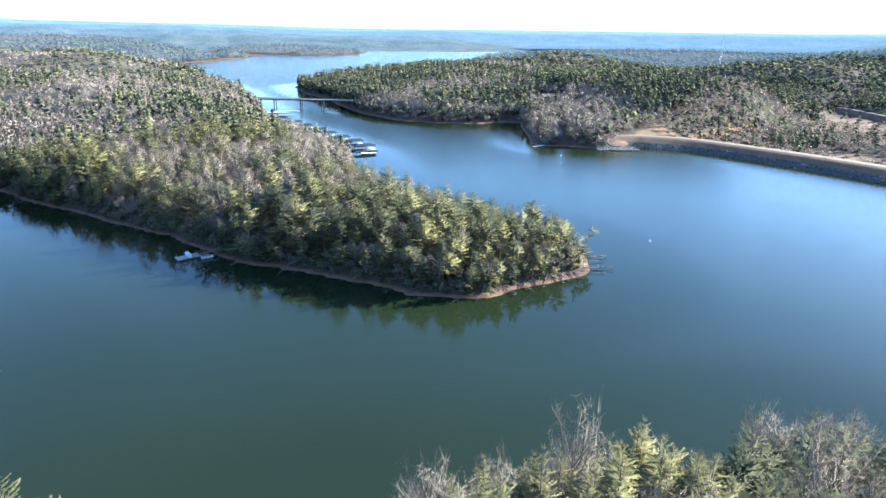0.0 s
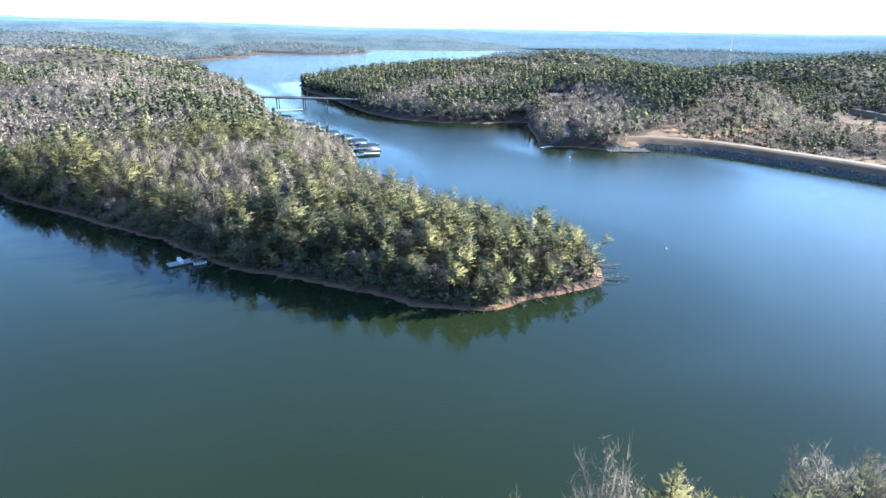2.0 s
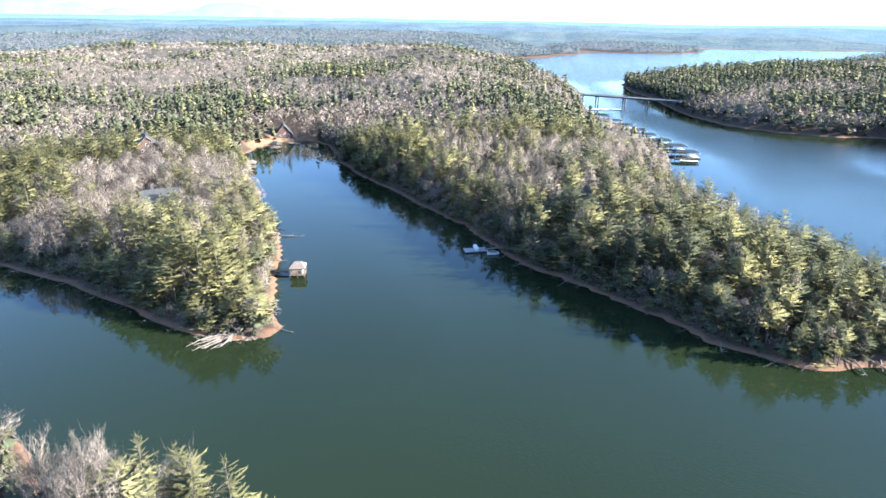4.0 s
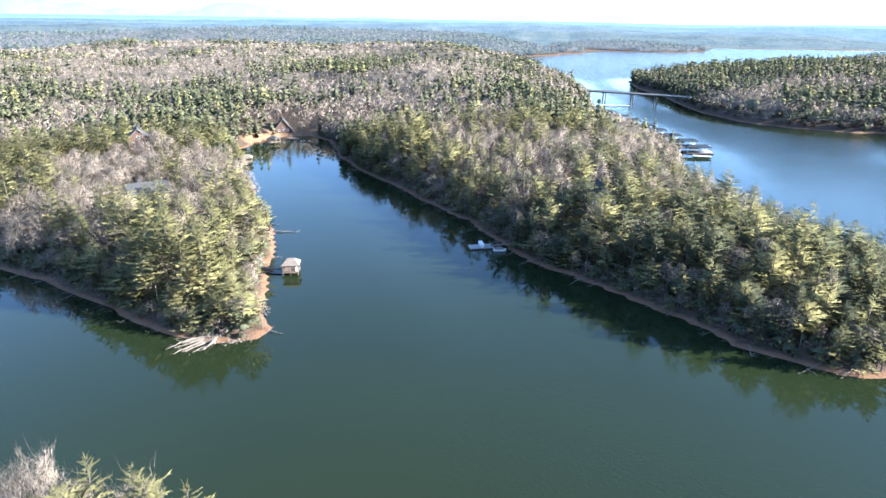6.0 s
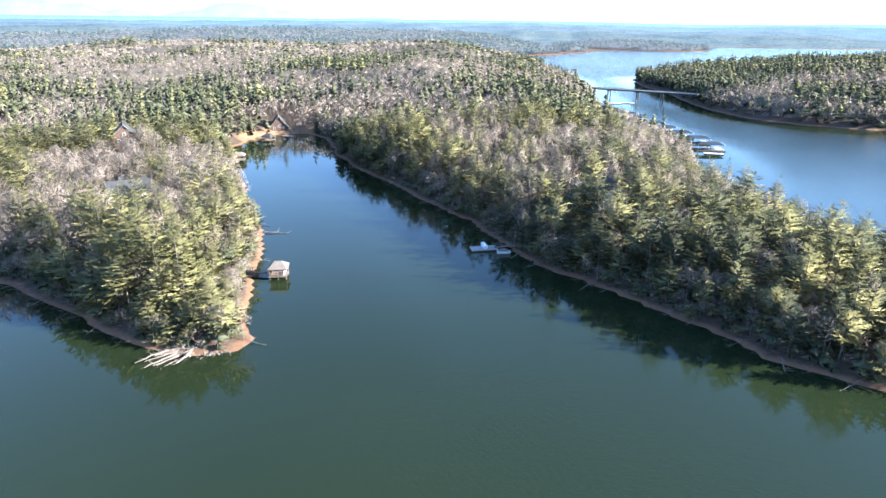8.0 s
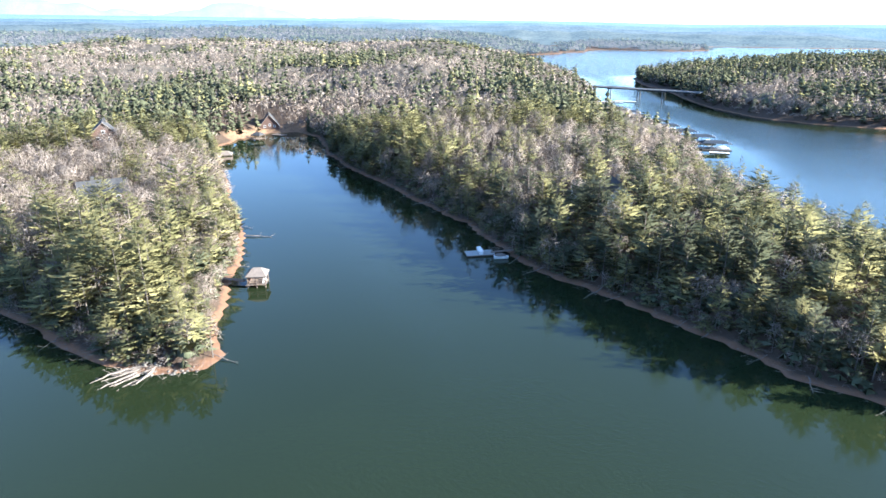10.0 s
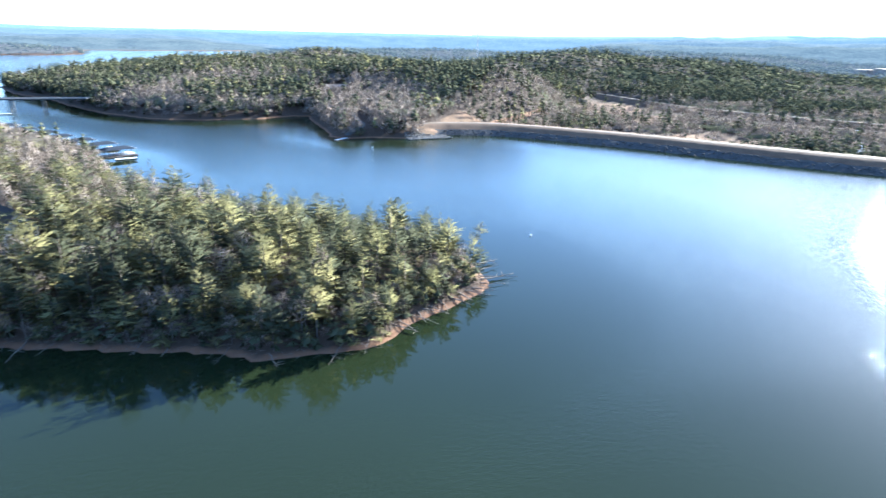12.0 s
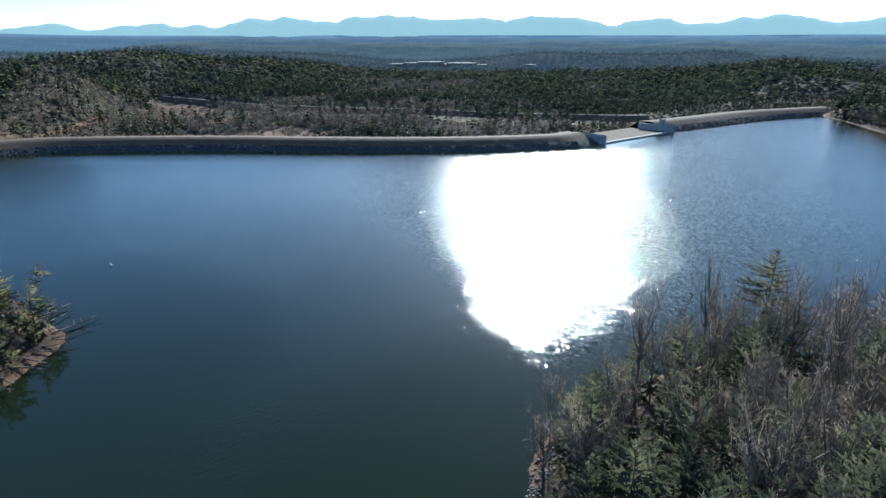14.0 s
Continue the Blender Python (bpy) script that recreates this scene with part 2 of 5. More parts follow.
RAMP_SHORE = [(106, 399), (93, 401), (80, 408), (66, 406), (59, 418), (61, 440), (61, 485), (64, 518), (52, 524), (29, 511), (-12, 515), (-42, 530),
              (-76, 574), (-107, 640), (-130, 700), (-168, 761), (-205, 865), (-188, 890), (-150, 1000), (-80, 1150), (20, 1400), (150, 2000)]
UPPER_LAKE = [(420, 2450), (430, 2600), (250, 2630), (90, 2560), (-60, 2600), (-190, 2540), (-345, 2600), (-300, 2275), (-276, 2106), (-343, 1975), (-467, 1988), (-615, 2000), (-545, 1760), (-560, 1715), (-590, 1705), (-640, 1800),
              (-720, 2100), (-900, 2420), (-1010, 2440), (-860, 2150), (-600, 1690), (-562, 1600), (-588, 1475), (-600, 1392), (-520, 1250), (-420, 1050),
              (-330, 900), (-250, 770), (-210, 677), (-175, 600), (-158, 556), (-135, 490), (-104, 451), (-78, 412), (-57, 374), (-50, 335)]
POINT_SHORE = [(-42, 295), (-24, 265), (-5, 245), (14, 230), (36, 214), (47, 202), (48, 190), (46, 179), (41, 175), (31, 170), (21, 165), (12, 159),
               (4, 158), (-8, 161), (-17, 166), (-37, 175), (-50, 180), (-62, 184), (-73, 190), (-82, 198), (-97, 211), (-113, 219), (-144, 238),
               (-174, 255), (-203, 274), (-219, 290), (-241, 311), (-263, 318), (-275, 306), (-273, 284), (-265, 262)]
COVE_SHORE = [(-248, 247), (-225, 228), (-190, 201), (-169, 184), (-149, 169), (-139, 158), (-126, 142), (-115, 131), (-106, 122), (-100, 117), (-98, 113), (-101, 109),
              (-105, 106), (-113, 105), (-132, 105), (-157, 107), (-170, 109), (-184, 107), (-200, 105), (-260, 112), (-320, 100)]
LAKE = np.array(NEAR_SHORE + EAST_SHORE + DAM_EAST[1:] + WEIR[1:] + DAM_WEST + RAMP_SHORE + UPPER_LAKE + POINT_SHORE + COVE_SHORE, float)


def inland(x, y):
    """Metres from the shore: above 0 on land, below 0 on the lake."""
    x, y = np.asarray(x, float), np.asarray(y, float)
    best, inside = np.full(x.shape, 1e18), np.zeros(x.shape, bool)
    for (ax, ay), (bx, by) in zip(LAKE, np.roll(LAKE, -1, 0)):
        ex, ey = bx - ax, by - ay
        k = np.clip(((x - ax) * ex + (y - ay) * ey) / (ex * ex + ey * ey + 1e-9), 0, 1)
        best = np.minimum(best, (x - ax - k * ex) ** 2 + (y - ay - k * ey) ** 2)
        if ay != by:
            inside ^= ((ay > y) != (by > y)) & (x < (bx - ax) * (y - ay) / (by - ay) + ax)
    d = np.where(inside, -1, 1) * np.sqrt(best)
    return d + (field(x, y, 11, 1) - 0.5) * 2.0 + (field(x, y, 5, 2) - 0.5) * 0.6


def beyond_dam(x, y):
    """Metres past the line of the dam, away from the lake; far below 0 elsewhere."""
    a = (x - 120) * 0.679 + (y - 402) * 0.734
    b = (x - 436) * 0.419 + (y - 147) * 0.908
    along = (x - 120) * 0.734 - (y - 402) * 0.679
    v = np.where(along < 395, a, b)
    return np.where(along > -15, v, -999.0), ease(along, -15, 45) * (1 - ease(along, 600, 950))


def river(x, y):
    """How deep in the river's valley below the dam a place lies, 0 to 1."""
    a = (x - 400) * 0.839 + (y - 340) * 0.545
    l = (x - 400) * 0.545 - (y - 340) * 0.839
    return np.exp(-(l / (130 + 0.08 * np.clip(a, 0, 2500))) ** 2) * ease(a, -60, 120) * (1 - ease(a, 2200, 2800))


def height(x, y, d=None):
    """The ground's height."""
    x, y = np.asarray(x, float), np.asarray(y, float)
    d = inland(x, y) if d is None else d
    far = np.hypot(x, y - 40)
    tip = np.maximum(ease(x, 4, 22) * (y > 150) * (y < 203), np.maximum((x > -114) * (x < -94) * (y < 128) * (y > 98), 0.8 * (x < -240) * (x > -300) * (y > 250) * (y < 330)))
    up = (0.60 - 0.32 * tip) * np.clip(d, 0, 1.2 + 1.4 * tip) + 2.6 * ease(d, 1.0 + 1.2 * tip, 7 + 2 * tip) + (field(x, y, 2.2, 12) - 0.5) * 0.5 * ease(d, 0.2, 1.5) + 12 * (1 - np.exp(-np.clip(d - 6, 0, None) / 75))
    up = up + ease(d, 15, 160) * (26 * (field(x, y, 260, 3) - 0.42) + 14 * (field(x, y, 95, 4) - 0.5)) + ease(d, 8, 30) * 1.6 * (field(x, y, 18, 5) - 0.5)
    up = up + ease(far, 1000, 2600) * (14 + 22 * field(x, y, 700, 6)) * ease(d, 30, 300)
    up = up * (1 - 0.95 * ease(far, 2350, 2650))
    turn = np.degrees(np.arctan2(x, y))
    up = up * (1 - 0.62 * ease(far, 1250, 1800) * ease(turn, 3, 8) * (1 - ease(turn, 30, 36)))
    east = ease(x + 0.6 * y, 520, 900)
    up = up * (1 - 0.62 * east) + 26 * (field(x, y, 190, 21) - 0.45) * east * ease(d, 40, 200) * (1 - ease(far, 2000, 2600))
    up = up + 40 * (field(x, y, 330, 22) - 0.45) * ease(x + 0.6 * y, 700, 1100) * (x > 150) * ease(d, 60, 260) * (1 - ease(far, 1900, 2500))
    up = up - (up + 3) * ease(far, 2650, 2900) * ease(np.degrees(np.arctan2(x, y)), 2, 7) * (1 - ease(np.degrees(np.arctan2(x, y)), 35, 40))
    z = np.where(d > 0, up, np.maximum(0.16 * d, -5.0))
    v, side = beyond_dam(x, y)
    dip = ease(v, 0, 12) * (1 - ease(v, 330, 800)) * side
    z = z * (1 - dip) + dip * (-13 - 5 * ease(v, 20, 90) + 4 * field(x, y, 60, 8) + ease(v, 200, 420) * 8)
    near_dam = np.full(x.shape, 1e9)
    for line in (DAM_WEST, WEIR, DAM_EAST):
        for (ax, ay), (bx, by) in zip(line, line[1:]):
            k = np.clip(((x - ax) * (bx - ax) + (y - ay) * (by - ay)) / ((bx - ax) ** 2 + (by - ay) ** 2), 0, 1)
            near_dam = np.minimum(near_dam, np.hypot(x - ax - k * (bx - ax), y - ay - k * (by - ay)))
    under = (d > -4) * (near_dam < d + 5) * ease(side, 0.35, 0.9) * (1 - ease(x, 560, 600)) * (1 - ease(near_dam, 34, 54))
    z = z * (1 - under) + under * np.minimum(z, -2.2 - 0.22 * near_dam)
    low = river(x, y) * ease(v, 60, 160)
    return z * (1 - low) + low * (-13 + 5 * field(x, y, 120, 9))


def steps(low, high, fine, end):
    """Even steps between low and high, then ever longer ones out to -end and end."""
    out, s = list(np.arange(low, high + fine / 2, fine)), fine
    up, down = [high], [low]
    while up[-1] < end or down[-1] > -end:
        s *= 1.062
        up.append(up[-1] + s)
        down.append(down[-1] - s)
    return np.array([v for v in down[:0:-1] if v > -end] + out + [v for v in up[1:] if v < end])


gx, gy = steps(-300, 630, 3.1, 4990), steps(10, 440, 3.1, 4990)
X, Y = np.meshgrid(gx, gy, indexing="ij")
D = inland(X, Y)
Zg = height(X, Y, D)
nx, ny = X.shape
ids = np.arange(nx * ny).reshape(nx, ny)
quads = np.stack([ids[:-1, :-1], ids[1:, :-1], ids[1:, 1:], ids[:-1, 1:]], -1).reshape(-1, 4)
ground = new("ground", mesh_from("ground", np.stack([X, Y, Zg], -1).reshape(-1, 3), quads, [GROUND], smooth=True))
tagged(ground, "wooded hills with leaf litter and bare red-clay banks along a lake", "ground", kind="structure")

CLEARINGS = [(-58, 225, 7), (-55, 218, 5), (-68.5, 229.5, 5.5), (-252, 197, 7), (-246, 193, 5), (-279, 313, 9.5), (-190, 154, 9), (-181, 149, 8), (-172, 144, 7), (-163, 138, 5), (98, 584, 14), (-469, 512, 12)]
FIELDS = [(392, 600, 40), (385, 532, 34), (300, 440, 34), (350, 420, 40), (470, 330, 30), (560, 250, 20)]
BEACHES = [(-268, 312, 20), (-272, 290, 14), (-252, 250, 13), (45, 190, 9)]
VALLEY_ROAD = [(425, 680), (440, 620), (462, 551), (492, 465), (520, 382), (548, 325), (600, 268), (660, 215)]
v, side = beyond_dam(X, Y)
meadow = ((v > -6) & (v < 62) & (side > 0.02)).astype(float)
for cx, cy, cr in FIELDS:
    meadow = np.maximum(meadow, 1 - ease(np.hypot(X - cx, Y - cy) + 18 * (field(X, Y, 20, 13) - 0.5), cr * 0.6, cr))
for cx, cy, cr in BEACHES:
    meadow = np.maximum(meadow, (1 - ease(np.hypot(X - cx, Y - cy), cr * 0.7, cr)) * (D < 9))
ground.data.attributes.new("meadow", "FLOAT", "POINT").data.foreach_set("value", meadow.reshape(-1).astype(np.float32))

near = np.maximum.reduce([D[:-1, :-1], D[1:, :-1], D[1:, 1:], D[:-1, 1:]]).reshape(-1)
least = np.minimum.reduce([D[:-1, :-1], D[1:, :-1], D[1:, 1:], D[:-1, 1:]]).reshape(-1)
wet = quads[least < 2.0]
used, back_ids = np.unique(wet, return_inverse=True)
flat = np.stack([X, Y, np.zeros_like(X)], -1).reshape(-1, 3)[used]
water = new("water", mesh_from("water", flat, back_ids.reshape(-1, 4), [WATER], smooth=True))
ripple = water.data.attributes.new("ripple", "FLOAT", "POINT")
calm = ease(-D.reshape(-1)[used], 4, 46) * (1 + 1.2 * ease(flat[:, 1], 260, 520))
open_water = ease(flat[:, 0] + flat[:, 1] * 0.6, 190, 330)
ripple.data.foreach_set("value", np.maximum(calm, open_water * ease(-D.reshape(-1)[used], 0, 12)).astype(np.float32))
sparkle_data = water.data.attributes.new("sparkle", "FLOAT", "POINT")
# The facets are kept to a widening wedge along the sun's line, shaping its glint.
wedge = np.maximum(flat[:, 0], 1.0) * (0.15 + 0.34 * ease(flat[:, 0], 80, 170))
wind = 1 - ease(np.abs(flat[:, 0] * 0.355 - (flat[:, 1] - 61) * 0.927), 0.05 * wedge, 1.2 * wedge)
sparkle_data.data.foreach_set("value", (ease(flat[:, 0], 64, 142) * wind * ease(-D.reshape(-1)[used], 0, 20)).astype(np.float32))
tagged(water, "dark green lake water with small wind ripples", "lake", kind="structure")


# ---- trees ----
def bar(a, b, r0, r1, sides=5):
    """Places and triangles of a tapered open bar."""
    a, b = np.asarray(a, float), np.asarray(b, float)
    w = (b - a) / (np.linalg.norm(b - a) + 1e-9)
    u = np.cross(w, (0.3, 0.9, 0.1) if abs(w[2]) > 0.9 else (0, 0, 1))
    u /= np.linalg.norm(u)
    v = np.cross(w, u)
    ring = [(math.cos(k * 2 * math.pi / sides), math.sin(k * 2 * math.pi / sides)) for k in range(sides)]
    pts = [a + r0 * (c * u + s * v) for c, s in ring] + [b + r1 * (c * u + s * v) for c, s in ring]
    tri = []
    for k in range(sides):
        m = (k + 1) % sides
        tri += [(k, m, sides + m), (k, sides + m, sides + k)]
    return np.array(pts), np.array(tri)


class Pile:
    """Gathers places and triangles."""

    def __init__(self):
        self.v, self.f, self.n = [], [], 0

    def put(self, v, f):
        self.v.append(np.asarray(v, float))
        self.f.append(np.asarray(f) + self.n)
        self.n += len(v)

    def done(self):
        if not self.v:
            return np.zeros((0, 3)), np.zeros((0, 3), int)
        return np.concatenate(self.v), np.concatenate(self.f)


def pine_shape(r, tall, wide, base, whorls, boughs, sprays, slim, trunk_sides, sticks, round_top, fine=1.0):
    """A white pine: a straight tapered trunk and uneven whorls of flat, feathered boughs."""
    trunk, crown = Pile(), Pile()
    bend = r.normal(0, 0.012, 2) * tall
    spine = lambda z: np.array([bend[0] * (z / tall) ** 2, bend[1] * (z / tall) ** 2, z])
    cuts = [-0.6, tall * 0.35, tall * 0.7, tall * 0.97] if sticks else [-0.6, tall * 0.8]
    for z0, z1 in zip(cuts, cuts[1:]) if trunk_sides else ():
        rad = lambda z: 0.0125 * tall * (1 - 0.9 * max(z, 0) / tall)
        trunk.put(*bar(spine(z0), spine(z1), rad(z0), rad(z1), trunk_sides))
    lean = r.uniform(0, 6.28)
    for k in range(whorls):
        u = min(max((k + r.uniform(-0.3, 0.3)) / (whorls - 1), 0), 1)
        z = tall * (base + (0.985 - base) * u)
        reach = wide * (round_top * (1 - u ** 2.4) ** 0.8 + (1 - round_top) * (1 - u)) * (0.6 + 0.4 * min(1, u * 3.0)) + 0.12 * wide
        for j in range(boughs):
            if r.random() < 0.14:
                continue
            az = lean + k * 2.4 + j * 6.283 / boughs + r.uniform(-0.45, 0.45)
            long = reach * r.uniform(0.55, 1.2) * (1 + 0.2 * math.cos(az - lean))
            rise = long * (r.uniform(-0.12, 0.16) + 0.42 * u ** 1.5)
            out_way = np.array([math.cos(az), math.sin(az), 0])
            side = np.array([-out_way[1], out_way[0], 0])
            a = spine(min(z + r.normal(0, 0.015) * tall, tall * 0.985))
            along = out_way * long + (0, 0, rise)
            if sticks:
                trunk.put(*bar(a, a + along * 0.85, 0.045, 0.012, 3))
            for q in range(sprays):
                s = 0.18 + 0.82 * (q + r.uniform(0.2, 0.8)) / sprays
                t = (1 if q % 2 else -1) * r.uniform(0.25, 1.1) * (1.15 - 0.5 * s)
                way = out_way * math.cos(t) + side * math.sin(t) + (0, 0, r.uniform(-0.12, 0.34) + 0.3 * u)
                w = fine * max(long, 0.9) * (0.52 - 0.26 * s) * r.uniform(0.75, 1.3)
                c = a + along * s + (0, 0, 0.10 * long * s * s)
                flat = np.cross(way, (r.normal(0, 0.28), r.normal(0, 0.28), 1.0))
                flat *= slim * w / np.linalg.norm(flat)
                crown.put([c - flat, c + flat, c + way * w], [(0, 1, 2)])
    tip = spine(tall * 0.985)
    for q in range(5):
        way = np.array([math.cos(q * 1.257), math.sin(q * 1.257), r.uniform(0.9, 1.7)]) * 0.035 * tall
        flat = np.cross(way, (0, 0, 1.0))
        crown.put([tip - flat * 0.12, tip + flat * 0.12, tip + way], [(0, 1, 2)])
    return trunk.done(), crown.done()


def tier_shape(r, tall, wide, base, tiers, points, trunk_sides=3):
    """A pine farther off: ragged, spreading tiers of boughs under a blunt, uneven top."""
    trunk, crown = Pile(), Pile()
    if trunk_sides:
        trunk.put(*bar((0, 0, -0.6), (0, 0, tall * 0.8), 0.012 * tall, 0.003 * tall, trunk_sides))
    lean = r.uniform(0, 6.28)
    for k in range(tiers):
        u = k / max(tiers - 1, 1)
        z = tall * (base + (0.88 - base) * u)
        reach = wide * (1 - 0.62 * u ** 1.6) * (0.8 + 0.2 * min(1, 3 * u)) * r.uniform(0.85, 1.15)
        off = np.array([math.cos(lean + 2.4 * k), math.sin(lean + 2.4 * k), 0]) * 0.28 * reach
        top = off + (0, 0, min(z + tall * (0.95 - base) / tiers * r.uniform(0.75, 1.0), tall))
        ring = []
        for j in range(points * 2):
            az = lean + k * 1.9 + j * math.pi / points + r.uniform(-0.22, 0.22)
            far_out = reach * (r.uniform(0.7, 1.25) if j % 2 else r.uniform(0.32, 0.58))
            ring.append(off + np.array([math.cos(az) * far_out, math.sin(az) * far_out, z + r.uniform(-0.06, 0.05) * tall + (0.0 if j % 2 else 0.025 * tall)]))
        n = len(ring)
        crown.put(np.array([top] + ring), np.array([(0, 1 + j, 1 + (j + 1) % n) for j in range(n)]))
    return trunk.done(), crown.done()


def bare_shape(r, tall, wide, limbs, boughs, twigs, thick, solid):
    """A leafless hardwood: a trunk that forks into rising limbs, boughs and fine twigs."""
    trunk, crown = Pile(), Pile()
    fork = tall * r.uniform(0.28, 0.42)
    lean = r.normal(0, 0.03, 2) * tall
    top = np.array([lean[0], lean[1], fork])
    trunk.put(*bar((0, 0, -0.6), top, 0.013 * tall, 0.009 * tall, 6 if solid else 3))
    trunk.put(*bar(top, top + (lean[0], lean[1], tall * 0.35), 0.009 * tall, 0.003 * tall, 5 if solid else 3))

    def blade(a, b, w):
        side = np.cross(b - a, r.normal(0, 1, 3))
        side *= w / (np.linalg.norm(side) + 1e-9)
        crown.put([a - side, a + side, b], [(0, 1, 2)])

    for k in range(limbs):
        az = k * 2.4 + r.uniform(-0.5, 0.5)
        a = np.array([lean[0], lean[1], 0]) * 1.0 + (0, 0, fork * r.uniform(0.75, 1.0) + tall * 0.3 * k / limbs)
        out_way = np.array([math.cos(az), math.sin(az), 0])
        b = a + out_way * wide * r.uniform(0.5, 0.85) + (0, 0, tall * r.uniform(0.22, 0.42))
        b[2] = min(b[2], tall * 0.97)
        if solid:
            mid = (a + b) / 2 + (0, 0, -0.04 * tall) + out_way * 0.05 * wide
            trunk.put(*bar(a, mid, 0.0055 * tall, 0.004 * tall, 4))
            trunk.put(*bar(mid, b, 0.004 * tall, 0.0015 * tall, 4))
        else:
            blade(a, b, thick * 2.2)
        for j in range(boughs):
            s = 0.25 + 0.75 * (j + r.random()) / boughs
            c = a + (b - a) * s
            az2 = az + r.uniform(-1.3, 1.3)
            d = c + np.array([math.cos(az2) * wide, math.sin(az2) * wide, 0]) * r.uniform(0.2, 0.45) + (0, 0, tall * r.uniform(0.05, 0.2))
            blade(c, d, thick * 1.3)
            for q in range(twigs):
                e = c + (d - c) * (0.3 + 0.7 * r.random())
                g = e + r.normal(0, 1, 3) * (0.16 * wide, 0.16 * wide, 0.05 * tall) + (0, 0, 0.055 * tall)
                blade(e, g, thick * 0.75)
    return trunk.done(), crown.done()


def spray_shape(r, tall, wide, limbs, sprays, long, thick):
    """A leafless hardwood farther off: trunk, a few limbs and a rounded cloud of twig sprays."""
    trunk, crown = Pile(), Pile()
    fork = tall * 0.35
    if limbs:
        trunk.put(*bar((0, 0, -0.6), (0, 0, tall * 0.8), 0.012 * tall, 0.003 * tall, 3))

    def blade(a, b, w):
        side = np.cross(b - a, r.normal(0, 1, 3))
        side *= w / (np.linalg.norm(side) + 1e-9)
        crown.put([a - side, a + side, b], [(0, 1, 2)])

    for k in range(limbs):
        az = k * 2.4 + r.uniform(-0.4, 0.4)
        a = np.array([0, 0, fork + 0.3 * tall * k / limbs])
        blade(a, a + (math.cos(az) * wide * 0.75, math.sin(az) * wide * 0.75, tall * r.uniform(0.2, 0.33)), thick * 1.6)
    for k in range(sprays):
        w = r.normal(0, 1, 3)
        w /= np.linalg.norm(w)
        w[2] = abs(w[2]) * 1.1 - 0.35
        c = np.array([0, 0, tall * 0.58]) + w * r.uniform(0.45, 1.0) ** 0.6 * (wide, wide, tall * 0.40)
        way = w * 0.6 + r.normal(0, 0.55, 3) + (0, 0, 0.3)
        way *= long * r.uniform(0.6, 1.2) / np.linalg.norm(way)
        blade(c - way * 0.5, c + way * 0.5, thick)
    return trunk.done(), crown.done()


shape_rng = np.random.default_rng(21)
PINE_FINE = [pine_shape(shape_rng, 20 * s, w, b, 19, 6, 18, 0.13, 6, True, k, 0.72)
             for s, w, b, k in ((1.0, 3.9, 0.16, 0.65), (1.06, 3.5, 0.28, 0.45), (0.88, 4.1, 0.10, 0.8), (1.05, 3.7, 0.42, 0.9), (0.72, 3.4, 0.05, 0.7))]
PINE_NEAR = [pine_shape(shape_rng, 20 * s, w, b, 20, 6, 30, 0.15, 5, True, k, 0.53)
             for s, w, b, k in ((1.0, 3.9, 0.18, 0.95), (1.06, 3.3, 0.34, 0.6), (0.9, 4.1, 0.14, 1.0), (1.05, 3.6, 0.45, 0.95))]
PINE_MID = [pine_shape(shape_rng, 20 * s, w * 1.02, b, 14, 6, 7, 0.2, 3, False, k)
            for s, w, b, k in ((1.0, 4.1, 0.18, 0.7), (1.06, 3.7, 0.28, 0.5), (0.86, 4.5, 0.12, 0.85), (1.0, 4.3, 0.42, 0.9), (0.72, 3.8, 0.06, 0.75))]
PINE_BUSH = [pine_shape(shape_rng, 20 * s, w, b, 8, 5, 5, 0.22, 3, False, k) for s, w, b, k in ((0.86, 4.5, 0.06, 0.8), (0.72, 3.8, 0.04, 0.7))]
PINE_FAR = [tier_shape(shape_rng, 20 * s, w, b, 4, 4, 0) for s, w, b in ((1.0, 3.5, 0.40), (1.04, 3.2, 0.44), (0.88, 3.7, 0.36), (0.95, 3.4, 0.50), (0.9, 3.8, 0.44))]
PINE_DIM = [tier_shape(shape_rng, 20 * s, w, b, 3, 4, 0) for s, w, b in ((1.0, 5.2, 0.42), (0.85, 5.8, 0.36), (0.92, 5.4, 0.5))]
BARE_THICK = []
BARE_FINE = [bare_shape(shape_rng, 19 * s, w, 9, 6, 10, 0.030, True) for s, w in ((1.0, 4.2), (0.9, 4.8), (1.1, 4.0), (0.7, 3.4))]
for trunk, crown in BARE_FINE:
    top = crown[0][:, 2].max()
    more = spray_shape(shape_rng, top * 0.98, np.abs(crown[0][:, :2]).max() * 0.72, 0, 220, 1.7, 0.026)[1]
    BARE_THICK.append((trunk, (np.concatenate([crown[0], more[0]]), np.concatenate([crown[1], more[1] + len(crown[0])]))))
BARE_MID = [spray_shape(shape_rng, 18 * s, w, 7, 200, 2.2, 0.062) for s, w in ((1.0, 3.6), (0.9, 4.0), (1.08, 3.4), (0.8, 3.3))]
BARE_FAR = [spray_shape(shape_rng, 18 * s, w, 1, 34, 2.6, 0.25) for s, w in ((1.0, 3.9), (0.9, 4.4), (0.8, 3.8))]
BARE_DIM = [spray_shape(shape_rng, 17 * s, w, 0, 18, 4.0, 0.6) for s, w in ((1.0, 5.2), (0.88, 5.8))]
TWIGGY = [spray_shape(shape_rng, 18 * s, w, 6, 200, 1.5, 0.028) for s, w in ((1.0, 3.4), (0.85, 3.8))]
